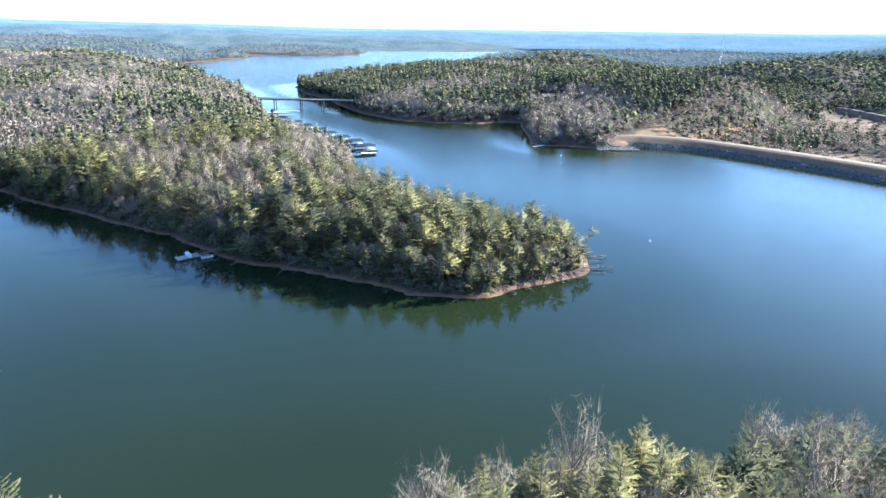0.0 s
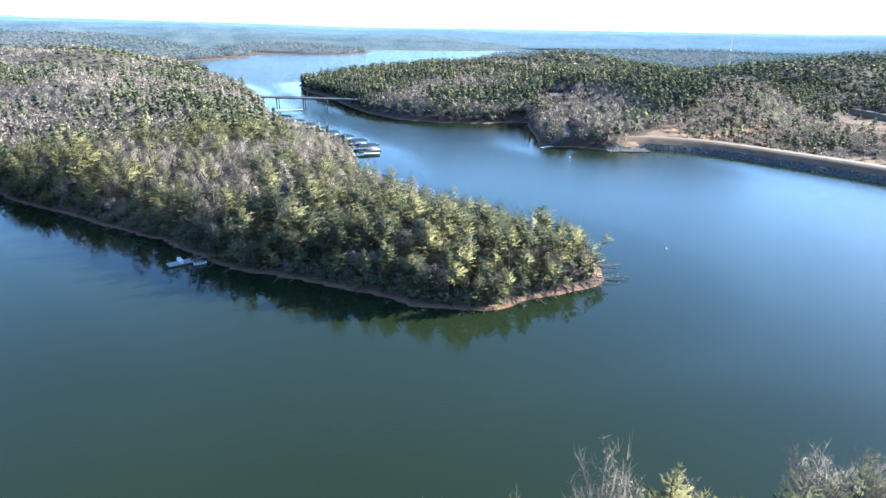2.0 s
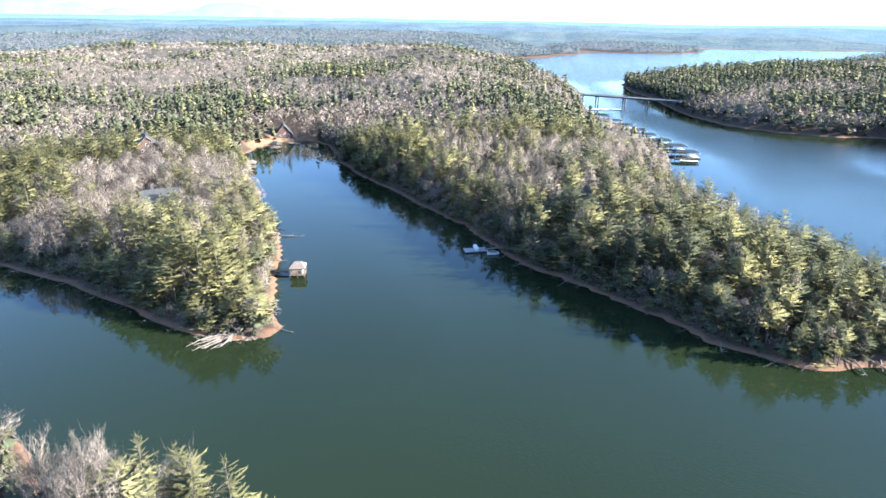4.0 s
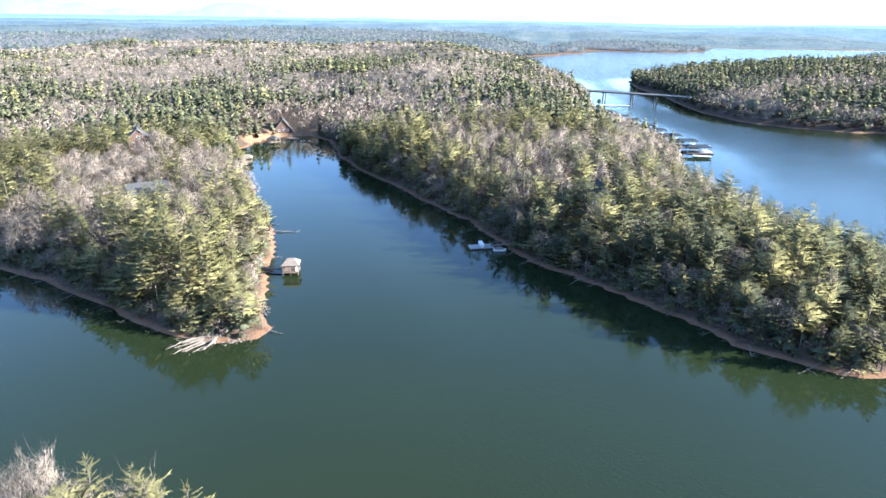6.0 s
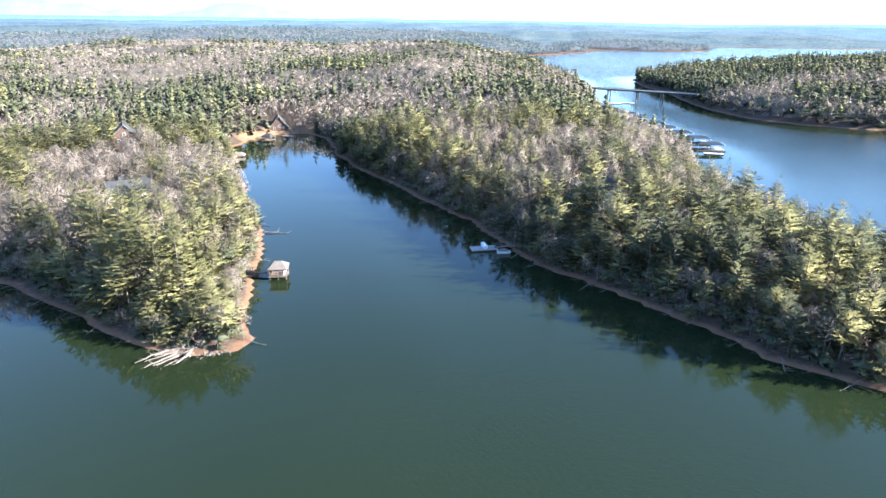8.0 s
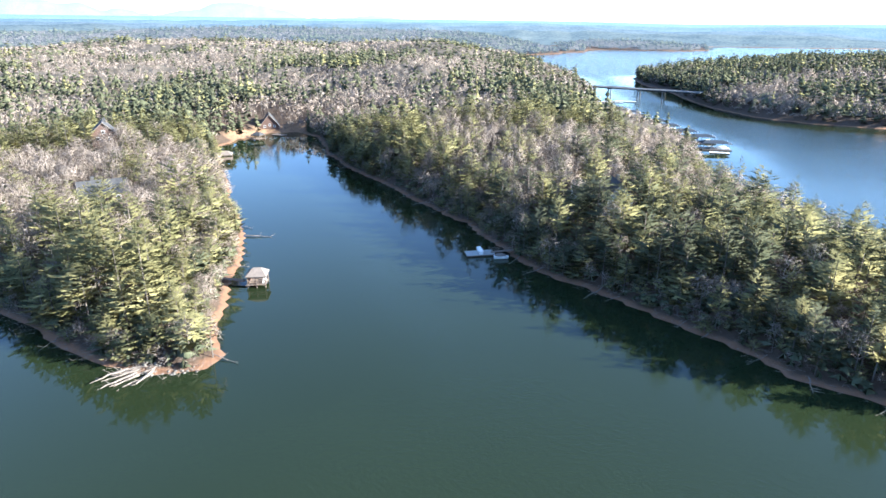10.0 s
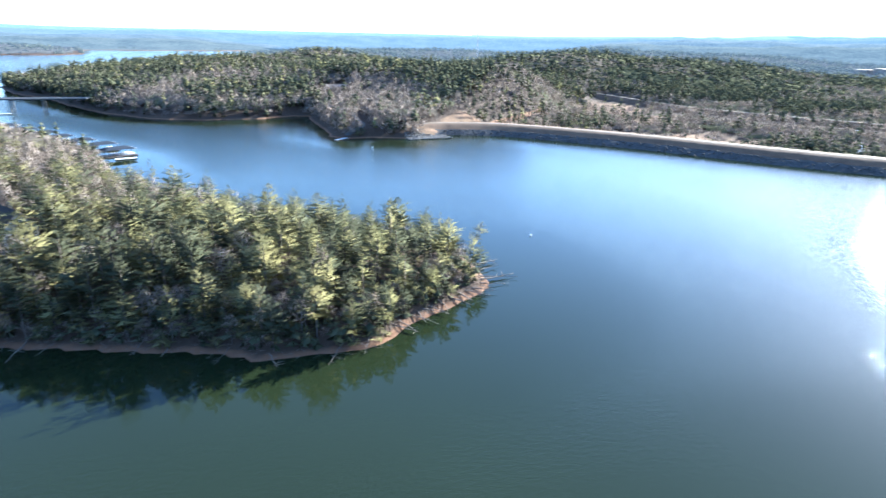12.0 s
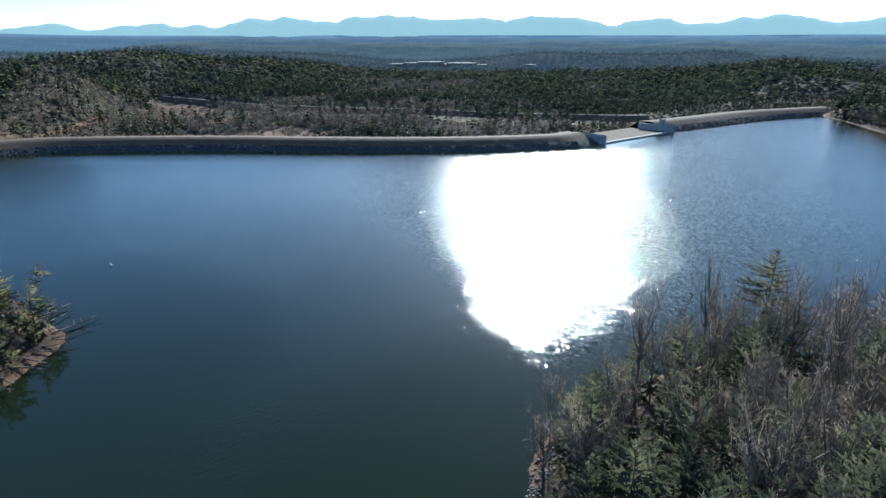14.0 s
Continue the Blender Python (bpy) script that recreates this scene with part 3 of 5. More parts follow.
EDGE_PINE = [tier_shape(shape_rng, 15 * s, w, 0.06, 6, 5) for s, w in ((1.0, 3.0), (0.85, 3.4), (1.1, 2.7))]
EDGE_BARE = [spray_shape(shape_rng, 11 * s, w, 2, 120, 1.9, 0.19) for s, w in ((1.0, 3.0), (0.8, 3.2))]
LAUREL = [tier_shape(shape_rng, 3.0 * s, w, 0.05, 3, 4, 0) for s, w in ((1.0, 1.5), (0.8, 1.8), (1.3, 1.3))]
SHRUB = [spray_shape(shape_rng, 2.6 * s, w, 0, 46, 0.8, 0.03) for s, w in ((1.0, 1.3), (0.8, 1.6), (1.25, 1.1))]


def face_out(shape):
    """Turns every leaf so that its front looks away from the crown's middle."""
    trunk, (v, f) = shape
    low, high = v[:, 2].min(), v[:, 2].max()
    mid = v[f].mean(1) - (0, 0, low + 0.3 * (high - low))
    flip = (np.cross(v[f[:, 1]] - v[f[:, 0]], v[f[:, 2]] - v[f[:, 0]]) * mid).sum(1) < 0
    f = f.copy()
    f[flip] = f[flip][:, ::-1]
    return trunk, (v, f)


def round_normals(trunk, crown, mix=0.5):
    """Soft foliage: normals that lean outwards from the crown's middle, so that a crown is lit as one body."""
    v, f = crown
    low, high = v[:, 2].min(), v[:, 2].max()
    wide = np.abs(v[:, :2]).max()
    out_way = np.stack([v[:, 0] / wide, v[:, 1] / wide, (v[:, 2] - low - 0.30 * (high - low)) / (high - low) * 1.1], -1)
    out_way /= np.linalg.norm(out_way, axis=1)[:, None] + 1e-9
    flat_way = np.cross(v[f[:, 1]] - v[f[:, 0]], v[f[:, 2]] - v[f[:, 0]])
    flat_way /= np.linalg.norm(flat_way, axis=1)[:, None] + 1e-9
    own = np.zeros_like(v)
    for k in range(3):
        own[f[:, k]] = flat_way
    own *= np.sign((own * out_way).sum(1))[:, None] + 1e-6
    n = mix * out_way + (1 - mix) * own
    t = trunk[0].copy()
    t[:, 2] = 0
    n = np.concatenate([t / (np.linalg.norm(t, axis=1)[:, None] + 1e-6) + 1e-4, n])
    return n / (np.linalg.norm(n, axis=1)[:, None] + 1e-9)


def grove(name, shapes, places, kinds, turns, sizes, mats, label, mix=0.5):
    """Many trees as one object."""
    pile_v, pile_f, pile_m, pile_n, n = [], [], [], [], 0
    for k, (trunk, crown) in enumerate(map(face_out, shapes)):
        pick = kinds == k
        if not pick.any():
            continue
        v = np.concatenate([trunk[0], crown[0]])
        f = np.concatenate([trunk[1], crown[1] + len(trunk[0])])
        m = np.r_[np.zeros(len(trunk[1]), int), np.ones(len(crown[1]), int)]
        p, t, s = places[pick], turns[pick], sizes[pick]
        c, sn = np.cos(t)[:, None], np.sin(t)[:, None]
        wide, tall = s[:, 0][:, None], s[:, 1][:, None]
        vx = (v[None, :, 0] * c - v[None, :, 1] * sn) * wide + p[:, 0][:, None]
        vy = (v[None, :, 0] * sn + v[None, :, 1] * c) * wide + p[:, 1][:, None]
        vz = v[None, :, 2] * tall + p[:, 2][:, None]
        pile_v.append(np.stack([vx, vy, vz], -1).reshape(-1, 3))
        pile_f.append((f[None] + (np.arange(len(p)) * len(v))[:, None, None] + n).reshape(-1, 3))
        pile_m.append(np.tile(m, len(p)))
        w = round_normals(trunk, crown, mix)
        pile_n.append(np.stack([w[None, :, 0] * c - w[None, :, 1] * sn, w[None, :, 0] * sn + w[None, :, 1] * c, np.broadcast_to(w[None, :, 2], vx.shape)], -1).reshape(-1, 3))
        n += len(p) * len(v)
    if not pile_v:
        return None
    me = mesh_from(name, np.concatenate(pile_v), np.concatenate(pile_f), mats, np.concatenate(pile_m), normals=np.concatenate(pile_n))
    return tagged(new(name, me), label, "woodland", kind="stuff")


def open_ground(x, y, d, more=0.0):
    """Where no tree stands."""
    bare = d < 0.5 + 1.1 * ease(x, 12, 24) * (y > 150) * (y < 203)
    for cx, cy, cr in CLEARINGS:
        bare |= (x - cx) ** 2 + (y - cy) ** 2 < (cr + more) ** 2
    v, side = beyond_dam(x, y)
    bare |= (v > np.where(x > 440, -4, -30)) & (v < 52) & (side > 0.02) & (x < 640)
    bare |= (v > 0) & (v < 110) & (field(x, y, 60, 11) > 0.8)
    for cx, cy, cr in FIELDS:
        bare |= ((x - cx) ** 2 + (y - cy) ** 2 < (cr * (0.6 + 0.7 * field(x, y, 22, 13))) ** 2) & (field(x, y, 9, 14) < 0.72)
    for (ax, ay), (bx, by) in zip(VALLEY_ROAD, VALLEY_ROAD[1:]):
        k = np.clip(((x - ax) * (bx - ax) + (y - ay) * (by - ay)) / ((bx - ax) ** 2 + (by - ay) ** 2), 0, 1)
        off_x, off_y = x - ax - k * (bx - ax), y - ay - k * (by - ay)
        bare |= (off_x ** 2 + off_y ** 2 < 81) | ((off_x ** 2 + off_y ** 2 < 1400) & (off_x + off_y < 0) & (field(x, y, 15, 19) > 0.28))
    bare |= (abs(x - 80 - (y - 415) * 0.1) < 2.6 + 0.3 * more) & (y > 398) & (y < 480)
    return bare


def marina_bank(x, y, d):
    """The thin leafless wood behind the marina's slips."""
    return ((x > -170) & (x < -30) & (y > 330) & (y < 560) & (d < 34) & (x > -170 + (560 - y) * 0.35)).astype(float)


def piney(x, y, d):
    """How likely a tree is a pine, in broad patches."""
    p = 0.60 - 0.06 * ease(y, 230, 330) * (1 - ease(x, 150, 330)) - 0.10 * (x < -180) - 0.32 * (y > 395) * (y < 760) * (x > -120) * (x < 150) + 0.38 * ease(x + 0.6 * y, 700, 1000) * (x > 200) + (1.5 + 0.7 * ease(y, 260, 420)) * (field(x, y, 75, 15) - 0.5) + 0.9 * (field(x, y, 28, 16) - 0.5) - 0.35 * marina_bank(x, y, d) + 0.25 * ease(x - 0.4 * y, 150, 350)
    point = ease(x, -230, -130) * (1 - ease(y, 250, 320)) * (y > 150) * (x > -100 - (y - 215) * 1.5)
    west = (x < -95) & (y < 250)
    v, _ = beyond_dam(x, y)
    p = p - 0.45 * (v > 55) * (1 - ease(v, 150, 230)) * (v < 230) * (y > 150)
    return np.clip(p + 0.20 * point + 0.14 * west + (y < 92) * (x > -130) * (x < 52) * (0.75 * ease(d, 4, 10) - 0.40 + 0.3 * (x < -38) - 0.45 * (x < -56)) - 0.10 * (y < 92) * (x > 56) * (x < 150) - 0.6 * river(x, y) * (x > 300) - 0.2 * (x < -150) * ease(y, 300, 420), 0.06, 0.92)


def scatter(cells_x, cells_y, spread):
    x = cells_x + rng.uniform(-0.5, 0.5, cells_x.shape) * spread
    y = cells_y + rng.uniform(-0.5, 0.5, cells_y.shape) * spread
    return x.ravel(), y.ravel()


def sheet_height(x, y):
    """The height of the ground's sheet, as its mesh runs between its corners."""
    i, j = np.clip(np.searchsorted(gx, x) - 1, 0, nx - 2), np.clip(np.searchsorted(gy, y) - 1, 0, ny - 2)
    a, b = (x - gx[i]) / (gx[i + 1] - gx[i]), (y - gy[j]) / (gy[j + 1] - gy[j])
    return (Zg[i, j] * (1 - a) + Zg[i + 1, j] * a) * (1 - b) + (Zg[i, j + 1] * (1 - a) + Zg[i + 1, j + 1] * a) * b


def stand(x, y, seen=True):
    """The trees of some places: position, whether a pine, turn, and size."""
    d = inland(x, y)
    out_there = np.hypot(x, y - 40) > 650
    d = np.where(out_there, np.where(sheet_height(x, y) > 0.5, np.maximum(d, 10.0), np.where(x > 150, d, -1.0)), d)
    keep = ~open_ground(x, y, d)
    bearing = np.degrees(np.arctan2(x + 5, y - 30))
    if seen:
        keep &= ((bearing > -74) & (bearing < 106)) & ((y > 14) | (x > 160))
    x, y, d = x[keep], y[keep], d[keep]
    z = np.where(np.hypot(x, y - 40) > 500, sheet_height(x, y), height(x, y, d))
    pine = rng.random(len(x)) < piney(x, y, d)
    turn = rng.uniform(0, 6.28, len(x))
    grow = 0.56 + 0.39 * rng.random(len(x)) ** 1.15
    grow *= 0.88 + 0.24 * field(x, y, 40, 17)
    v, _ = beyond_dam(x, y)
    grow = np.where((v > 0) & (v < 400), grow * (0.66 + 0.34 * ease(v, 70, 170)), grow)
    grow *= 0.76 + 0.24 * ease(d, 1, 11)
    grow *= 1 - 0.32 * marina_bank(x, y, d)
    grow *= 1 - 0.26 * ease(x, -50, 35) * (y > 140) * (y < 260)
    grow *= np.where((y < 92) & (x > -120) & (x < 140), np.where(x > 52, np.where(pine, 1.1, 1.3), np.where(pine, 0.98, np.where(x < -38, 1.0, 1.18))), 1.0)
    size = np.stack([(0.3 + 0.7 * grow) * rng.uniform(0.85, 1.2, len(x)), grow * np.where(pine, 1.0, 0.94)], -1)
    size[:, 0] *= np.where(pine & (y < 92) & (x > -120) & (x < 140), 0.82, 1.0)
    size[:, 0] *= np.where(~pine & (y < 92) & (x > 52) & (x < 140), 0.72, 1.0)
    size[:, 0] *= 1 + 0.7 * ease(np.hypot(x, y - 40), 700, 1700)
    dry = z > 0.3 - 30 * ease(x, 150, 300)
    return np.stack([x, y, z], -1)[dry], pine[dry], turn[dry], size[dry], d[dry]


# Near woods on an even, jittered grid.
cx, cy = np.meshgrid(np.arange(-420, 420, 4.35), np.arange(-40, 420, 4.35), indexing="ij")
x, y = scatter(cx, cy, 4.8)
cx2, cy2 = np.meshgrid(np.arange(-120, 50, 4.4), np.arange(20, 92, 4.4), indexing="ij")
x2, y2 = scatter(cx2, cy2, 4.4)
x, y = np.r_[x, x2], np.r_[y, y2]
near_by = np.hypot(x + 5, y - 40) < 322
P1, K1, T1, S1, D1 = stand(x[near_by], y[near_by])
# Lower growth fills the banks under the tall trees.
cx, cy = np.meshgrid(np.arange(-330, 150, 3.1), np.arange(30, 330, 3.1), indexing="ij")
x, y = scatter(cx, cy, 3.1)
near_by = np.hypot(x + 5, y - 40) < 300
P0, K0, T0, S0, D0 = stand(x[near_by], y[near_by])
low = (D0 < 22) & (rng.random(len(P0)) < 1.0 - 0.6 * (D0 > 9) - 0.5 * (P0[:, 0] > 50) * (P0[:, 1] < 95))
P0, T0, S0 = P0[low], T0[low], S0[low] * np.array([0.66, 0.36])
sap = rng.random(len(P0)) < 0.36
for close, shapes in ((True, TWIGGY), (False, BARE_MID)):
    pick = sap & ((P0[:, 1] < 95) == close)
    grove("bare_sapling_thicket", shapes, P0[pick], rng.integers(0, len(shapes), pick.sum()), T0[pick], S0[pick] * np.array([1.0, 1.75]), [BARK, TWIG], "thin leafless saplings and brush along the shore")
sap |= (P0[:, 0] > 45) & (P0[:, 1] < 95)
P0, T0, S0 = P0[~sap], T0[~sap], S0[~sap]
grove("young_pine_thicket", PINE_BUSH, P0, rng.integers(0, 2, len(P0)), T0, S0, [BARK, PINE], "low young pines and evergreen shrubs along the shore")
# Low leafless shrubs close the foot of the woods.
n = 15000
x, y = rng.uniform(-260, 130, n), rng.uniform(40, 300, n)
d = inland(x, y)
pick = (d > 0.7) & (d < 8.5) & ~((x > 8) & (d < 3) & (y > 150)) & ~((x > 50) & (y < 95) & (rng.random(n) < 0.6))
x, y, d = x[pick], y[pick], d[pick]
grove("shore_shrubs", SHRUB, np.stack([x, y, height(x, y, d)], -1), rng.integers(0, 3, len(x)), rng.uniform(0, 6.28, len(x)), rng.uniform(0.6, 1.4, (len(x), 2)), [BARK, TWIG],
      "low leafless shrubs and saplings at the foot of the woods")
n = 27000
x, y = rng.uniform(-260, 130, n), rng.uniform(40, 330, n)
d = inland(x, y)
pick = (d > 1.2 + 1.5 * (x > 12) * (y > 150)) & (d < 11) & ~((x > 50) & (y < 95) & (rng.random(n) < 0.55))
x, y, d = x[pick], y[pick], d[pick]
grove("evergreen_shrubs", LAUREL, np.stack([x, y, height(x, y, d)], -1), rng.integers(0, 3, len(x)), rng.uniform(0, 6.28, len(x)), rng.uniform(0.5, 1.5, (len(x), 2)), [BARK, PINE_BRUSH],
      "dark evergreen shrubs under the trees of the bank")
# The trees of the banks that the camera passes nearest are things of their own.
front = ((P1[:, 1] < 100) & (P1[:, 0] > -115) & (P1[:, 0] < 135) & (P1[:, 1] > 18)) | ((D1 < 12) & (P1[:, 1] < 235) & (P1[:, 0] > -190) & (P1[:, 0] < 60))
single = np.zeros(len(P1), bool)
for kind in (True, False):
    pick = np.flatnonzero(front & (K1 == kind))
    single[pick[np.argsort(np.hypot(P1[pick, 0] + 8, P1[pick, 1] - 45))][:215]] = True
# Shade on the point and the rocky bank comes from the darker needles.
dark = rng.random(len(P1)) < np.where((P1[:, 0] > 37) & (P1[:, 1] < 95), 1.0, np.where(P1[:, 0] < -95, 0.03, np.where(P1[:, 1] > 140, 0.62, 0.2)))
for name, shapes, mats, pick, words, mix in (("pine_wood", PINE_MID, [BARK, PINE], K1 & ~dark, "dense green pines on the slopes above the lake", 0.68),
                                             ("shaded_pine_wood", PINE_MID, [BARK, SHADED_PINE], K1 & dark, "shade-darkened pines among the woods above the lake", 0.68),
                                             ("bare_wood", BARE_MID, [BARK, TWIG], ~K1, "leafless grey-brown hardwoods among the pines", 0.85)):
    pick = pick & ~single
    grove(name, shapes, P1[pick], rng.integers(0, len(shapes), pick.sum()), T1[pick], S1[pick], mats, words, mix)

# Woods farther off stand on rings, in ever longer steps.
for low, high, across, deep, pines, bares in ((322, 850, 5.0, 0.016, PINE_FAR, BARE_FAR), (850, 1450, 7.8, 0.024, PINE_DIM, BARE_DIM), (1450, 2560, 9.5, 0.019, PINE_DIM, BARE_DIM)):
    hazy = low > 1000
    xs, ys, rad = [], [], low
    while rad < high:
        n = int(radians(190) * rad / (across * (1 + 0.25 * (rad > 1500))))
        a = np.radians(np.linspace(-80, 110, n)) + rng.uniform(-0.5, 0.5, n) * across / rad
        q = rad * (1 + deep * rng.uniform(-0.5, 0.5, n))
        xs.append(-5 + q * np.sin(a))
        ys.append(40 + q * np.cos(a))
        rad *= 1 + deep
    xs, ys = np.concatenate(xs), np.concatenate(ys)
    if low < 1000:
        twice = (xs + 0.6 * ys > 300) & (rng.random(len(xs)) < 0.6)
        xs, ys = np.r_[xs, xs[twice] + rng.normal(0, 7, twice.sum())], np.r_[ys, ys[twice] + rng.normal(0, 7, twice.sum())]
    P, K, T, S, _ = stand(xs, ys)
    gone = np.hypot(P[:, 0] + 5, P[:, 1] - 40)
    # Far, coarse crowns get their missing self-shadow from the darker needles.
    shade_toned = rng.random(len(P)) < np.where(P[:, 0] - 0.4 * P[:, 1] > 120, 1.1, 0.88)
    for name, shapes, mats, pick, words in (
            (("backdrop" if hazy else "distant") + "_pine_wood", pines, [BARK, PINE_HAZE if hazy else PINE], K & (hazy | ~shade_toned), "pine woods on far low hills"),
            ("distant_shaded_pine_wood", pines, [BARK, SHADED_PINE], K & shade_toned & (not hazy), "shade-darkened green pine stands on the hills across the lake"),
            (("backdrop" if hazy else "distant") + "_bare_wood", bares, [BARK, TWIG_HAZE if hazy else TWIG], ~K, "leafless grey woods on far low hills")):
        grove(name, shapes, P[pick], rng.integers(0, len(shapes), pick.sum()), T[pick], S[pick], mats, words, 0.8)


# Lower trees crowd the far shores down to the water.
xs, ys = [], []
for (ax, ay), (bx, by) in zip(LAKE, np.roll(LAKE, -1, 0)):
    long = math.hypot(bx - ax, by - ay)
    far = math.hypot((ax + bx) / 2 + 5, (ay + by) / 2 - 40)
    n = int(2.0 * long / (1.5 + far / 450))
    k, off = rng.random(n), rng.uniform(1.5, 11.0, n) * rng.choice([-1, 1], n)
    xs.append(ax + (bx - ax) * k - (by - ay) / (long + 1e-9) * off)
    ys.append(ay + (by - ay) * k + (bx - ax) / (long + 1e-9) * off)
xs, ys = np.concatenate(xs), np.concatenate(ys)
gone = np.hypot(xs + 5, ys - 40)
pick = (gone > 260) & (gone < 2300) & (inland(xs, ys) > 1.0)
P, K, T, S, _ = stand(xs[pick], ys[pick])
K |= rng.random(len(K)) < 0.3
gone = np.hypot(P[:, 0] + 5, P[:, 1] - 40)
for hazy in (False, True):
    for kind, shapes, mats, name in ((True, EDGE_PINE, [BARK, PINE_HAZE if hazy else SHADED_PINE], "backdrop_shore_pines" if hazy else "shore_pines"),
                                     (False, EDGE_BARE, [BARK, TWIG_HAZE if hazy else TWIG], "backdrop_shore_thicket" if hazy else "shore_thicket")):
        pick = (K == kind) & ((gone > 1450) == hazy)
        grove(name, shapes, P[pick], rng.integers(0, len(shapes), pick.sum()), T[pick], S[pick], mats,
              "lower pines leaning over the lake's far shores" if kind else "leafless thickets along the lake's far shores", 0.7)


def understory(name, low, high, step, tall, mats, label):
    """Dense lower growth as one uneven sheet of clumps that closes the woods between the tall trees."""
    rad, radii = low, []
    while rad < high:
        radii.append(rad)
        rad += step * (1 + rad / 1600)
    radii = np.array(radii)
    a = np.radians(np.arange(-76, 107, math.degrees(step / (0.5 * (low + high)))))
    R, A = np.meshgrid(radii, a, indexing="ij")
    R = R + rng.uniform(-0.4, 0.4, R.shape) * step
    x, y = -5 + R * np.sin(A), 40 + R * np.cos(A)
    d = inland(x, y)
    z = sheet_height(x, y)
    away = R > 650
    d = np.where(away, np.where(z > 0.5, np.maximum(d, 8.0), np.where(x > 150, d, -1.0)), d)
    keep = ~open_ground(x, y, d, 9.0) & (d > 9.0) & ~((x < -190) & (y < 370) & (R < 460))
    v, _ = beyond_dam(x, y)
    keep &= ~((v > -10) & (v < 190))
    tall = tall * np.where((v > 0) & (v < 520), 0.3 + 0.7 * ease(v, 260, 520), 1.0)
    up = tall * ease(d, 0.0, 16.0) * (0.55 + 0.5 * field(x, y, 30, 31)) + rng.uniform(-0.32, 0.32, R.shape) * tall * ease(d, 1, 8)
    soft = keep.astype(float)
    for axis in (0, 1):
        soft = (np.roll(soft, 1, axis) + soft + np.roll(soft, -1, axis)) / 3
    up = np.maximum(up, 0.4) * ease(soft, 0.55, 1.0)
    v = np.stack([x, y, z + up - 0.5 * (soft < 0.6)], -1)
    ids = np.arange(R.size).reshape(R.shape)
    quad = np.stack([ids[:-1, :-1], ids[:-1, 1:], ids[1:, 1:], ids[1:, :-1]], -1).reshape(-1, 4)
    quad = quad[keep.reshape(-1)[quad].sum(1) >= 4]
    used, again = np.unique(quad, return_inverse=True)
    qx, qy = x.reshape(-1)[quad[:, 0]], y.reshape(-1)[quad[:, 0]]
    green = np.degrees(np.arctan2(qx, qy)) + 70 * (field(qx, qy, 70, 33) - 0.5) + rng.uniform(-8, 8, len(qx)) > 26
    return tagged(new(name, mesh_from(name, v.reshape(-1, 3)[used], again.reshape(-1, 4), mats, green.astype(int) * (len(mats) - 1), smooth=False)), label, "woodland", kind="stuff")


understory("woodland_brush", 270, 850, 5.5, 7.0, [BRUSH, PINE_BRUSH], "dense grey-brown and dark green lower growth between the trees")
understory("woodland_brush", 850, 1450, 10.0, 6.0, [BRUSH, PINE_BRUSH], "dense grey-brown and dark green lower growth on the farther hills")
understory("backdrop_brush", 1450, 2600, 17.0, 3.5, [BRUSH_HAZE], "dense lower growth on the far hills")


# The woods go on behind the point where the flight begins.
for low, high, apart, pines, bares in ((-130, -40, 6.5, PINE_FAR, BARE_FAR), (-40, 32, 4.8, PINE_BUSH, BARE_MID)):
    cx, cy = np.meshgrid(np.arange(-150, 110, apart), np.arange(low, high, apart), indexing="ij")
    x, y = scatter(cx, cy, apart)
    bearing = np.degrees(np.arctan2(x + 5, y - 30))
    behind = (y < 14) | (bearing < -74) | (bearing > 106)
    P, K, T, S, _ = stand(x[behind], y[behind], seen=False)
    for kind, shapes, mats, name in ((True, pines, [BARK, PINE], "pine_wood"), (False, bares, [BARK, TWIG], "bare_wood")):
        pick = K == kind
        grove(name, shapes, P[pick], rng.integers(0, len(shapes), pick.sum()), T[pick], S[pick], mats, "green pines on the near hill" if kind else "leafless hardwoods on the near hill", 0.7)


def tree_thing(name, label, shape, mats):
    """One tree with its trunk and crown, to be copied."""
    ob = tagged(new(name), label, "tree", "trees on the banks")
    shape = face_out(shape)
    soft = round_normals(*shape, 0.75 if mats[1] != TWIG else 0.8)[len(shape[0][0]):]
    for n, (v, f), m in zip(("trunk", "crown"), shape, mats):
        p = new(n, mesh_from(n, v, f, [m], smooth=True, normals=soft if n == "crown" else None))
        p.parent = ob
    return ob


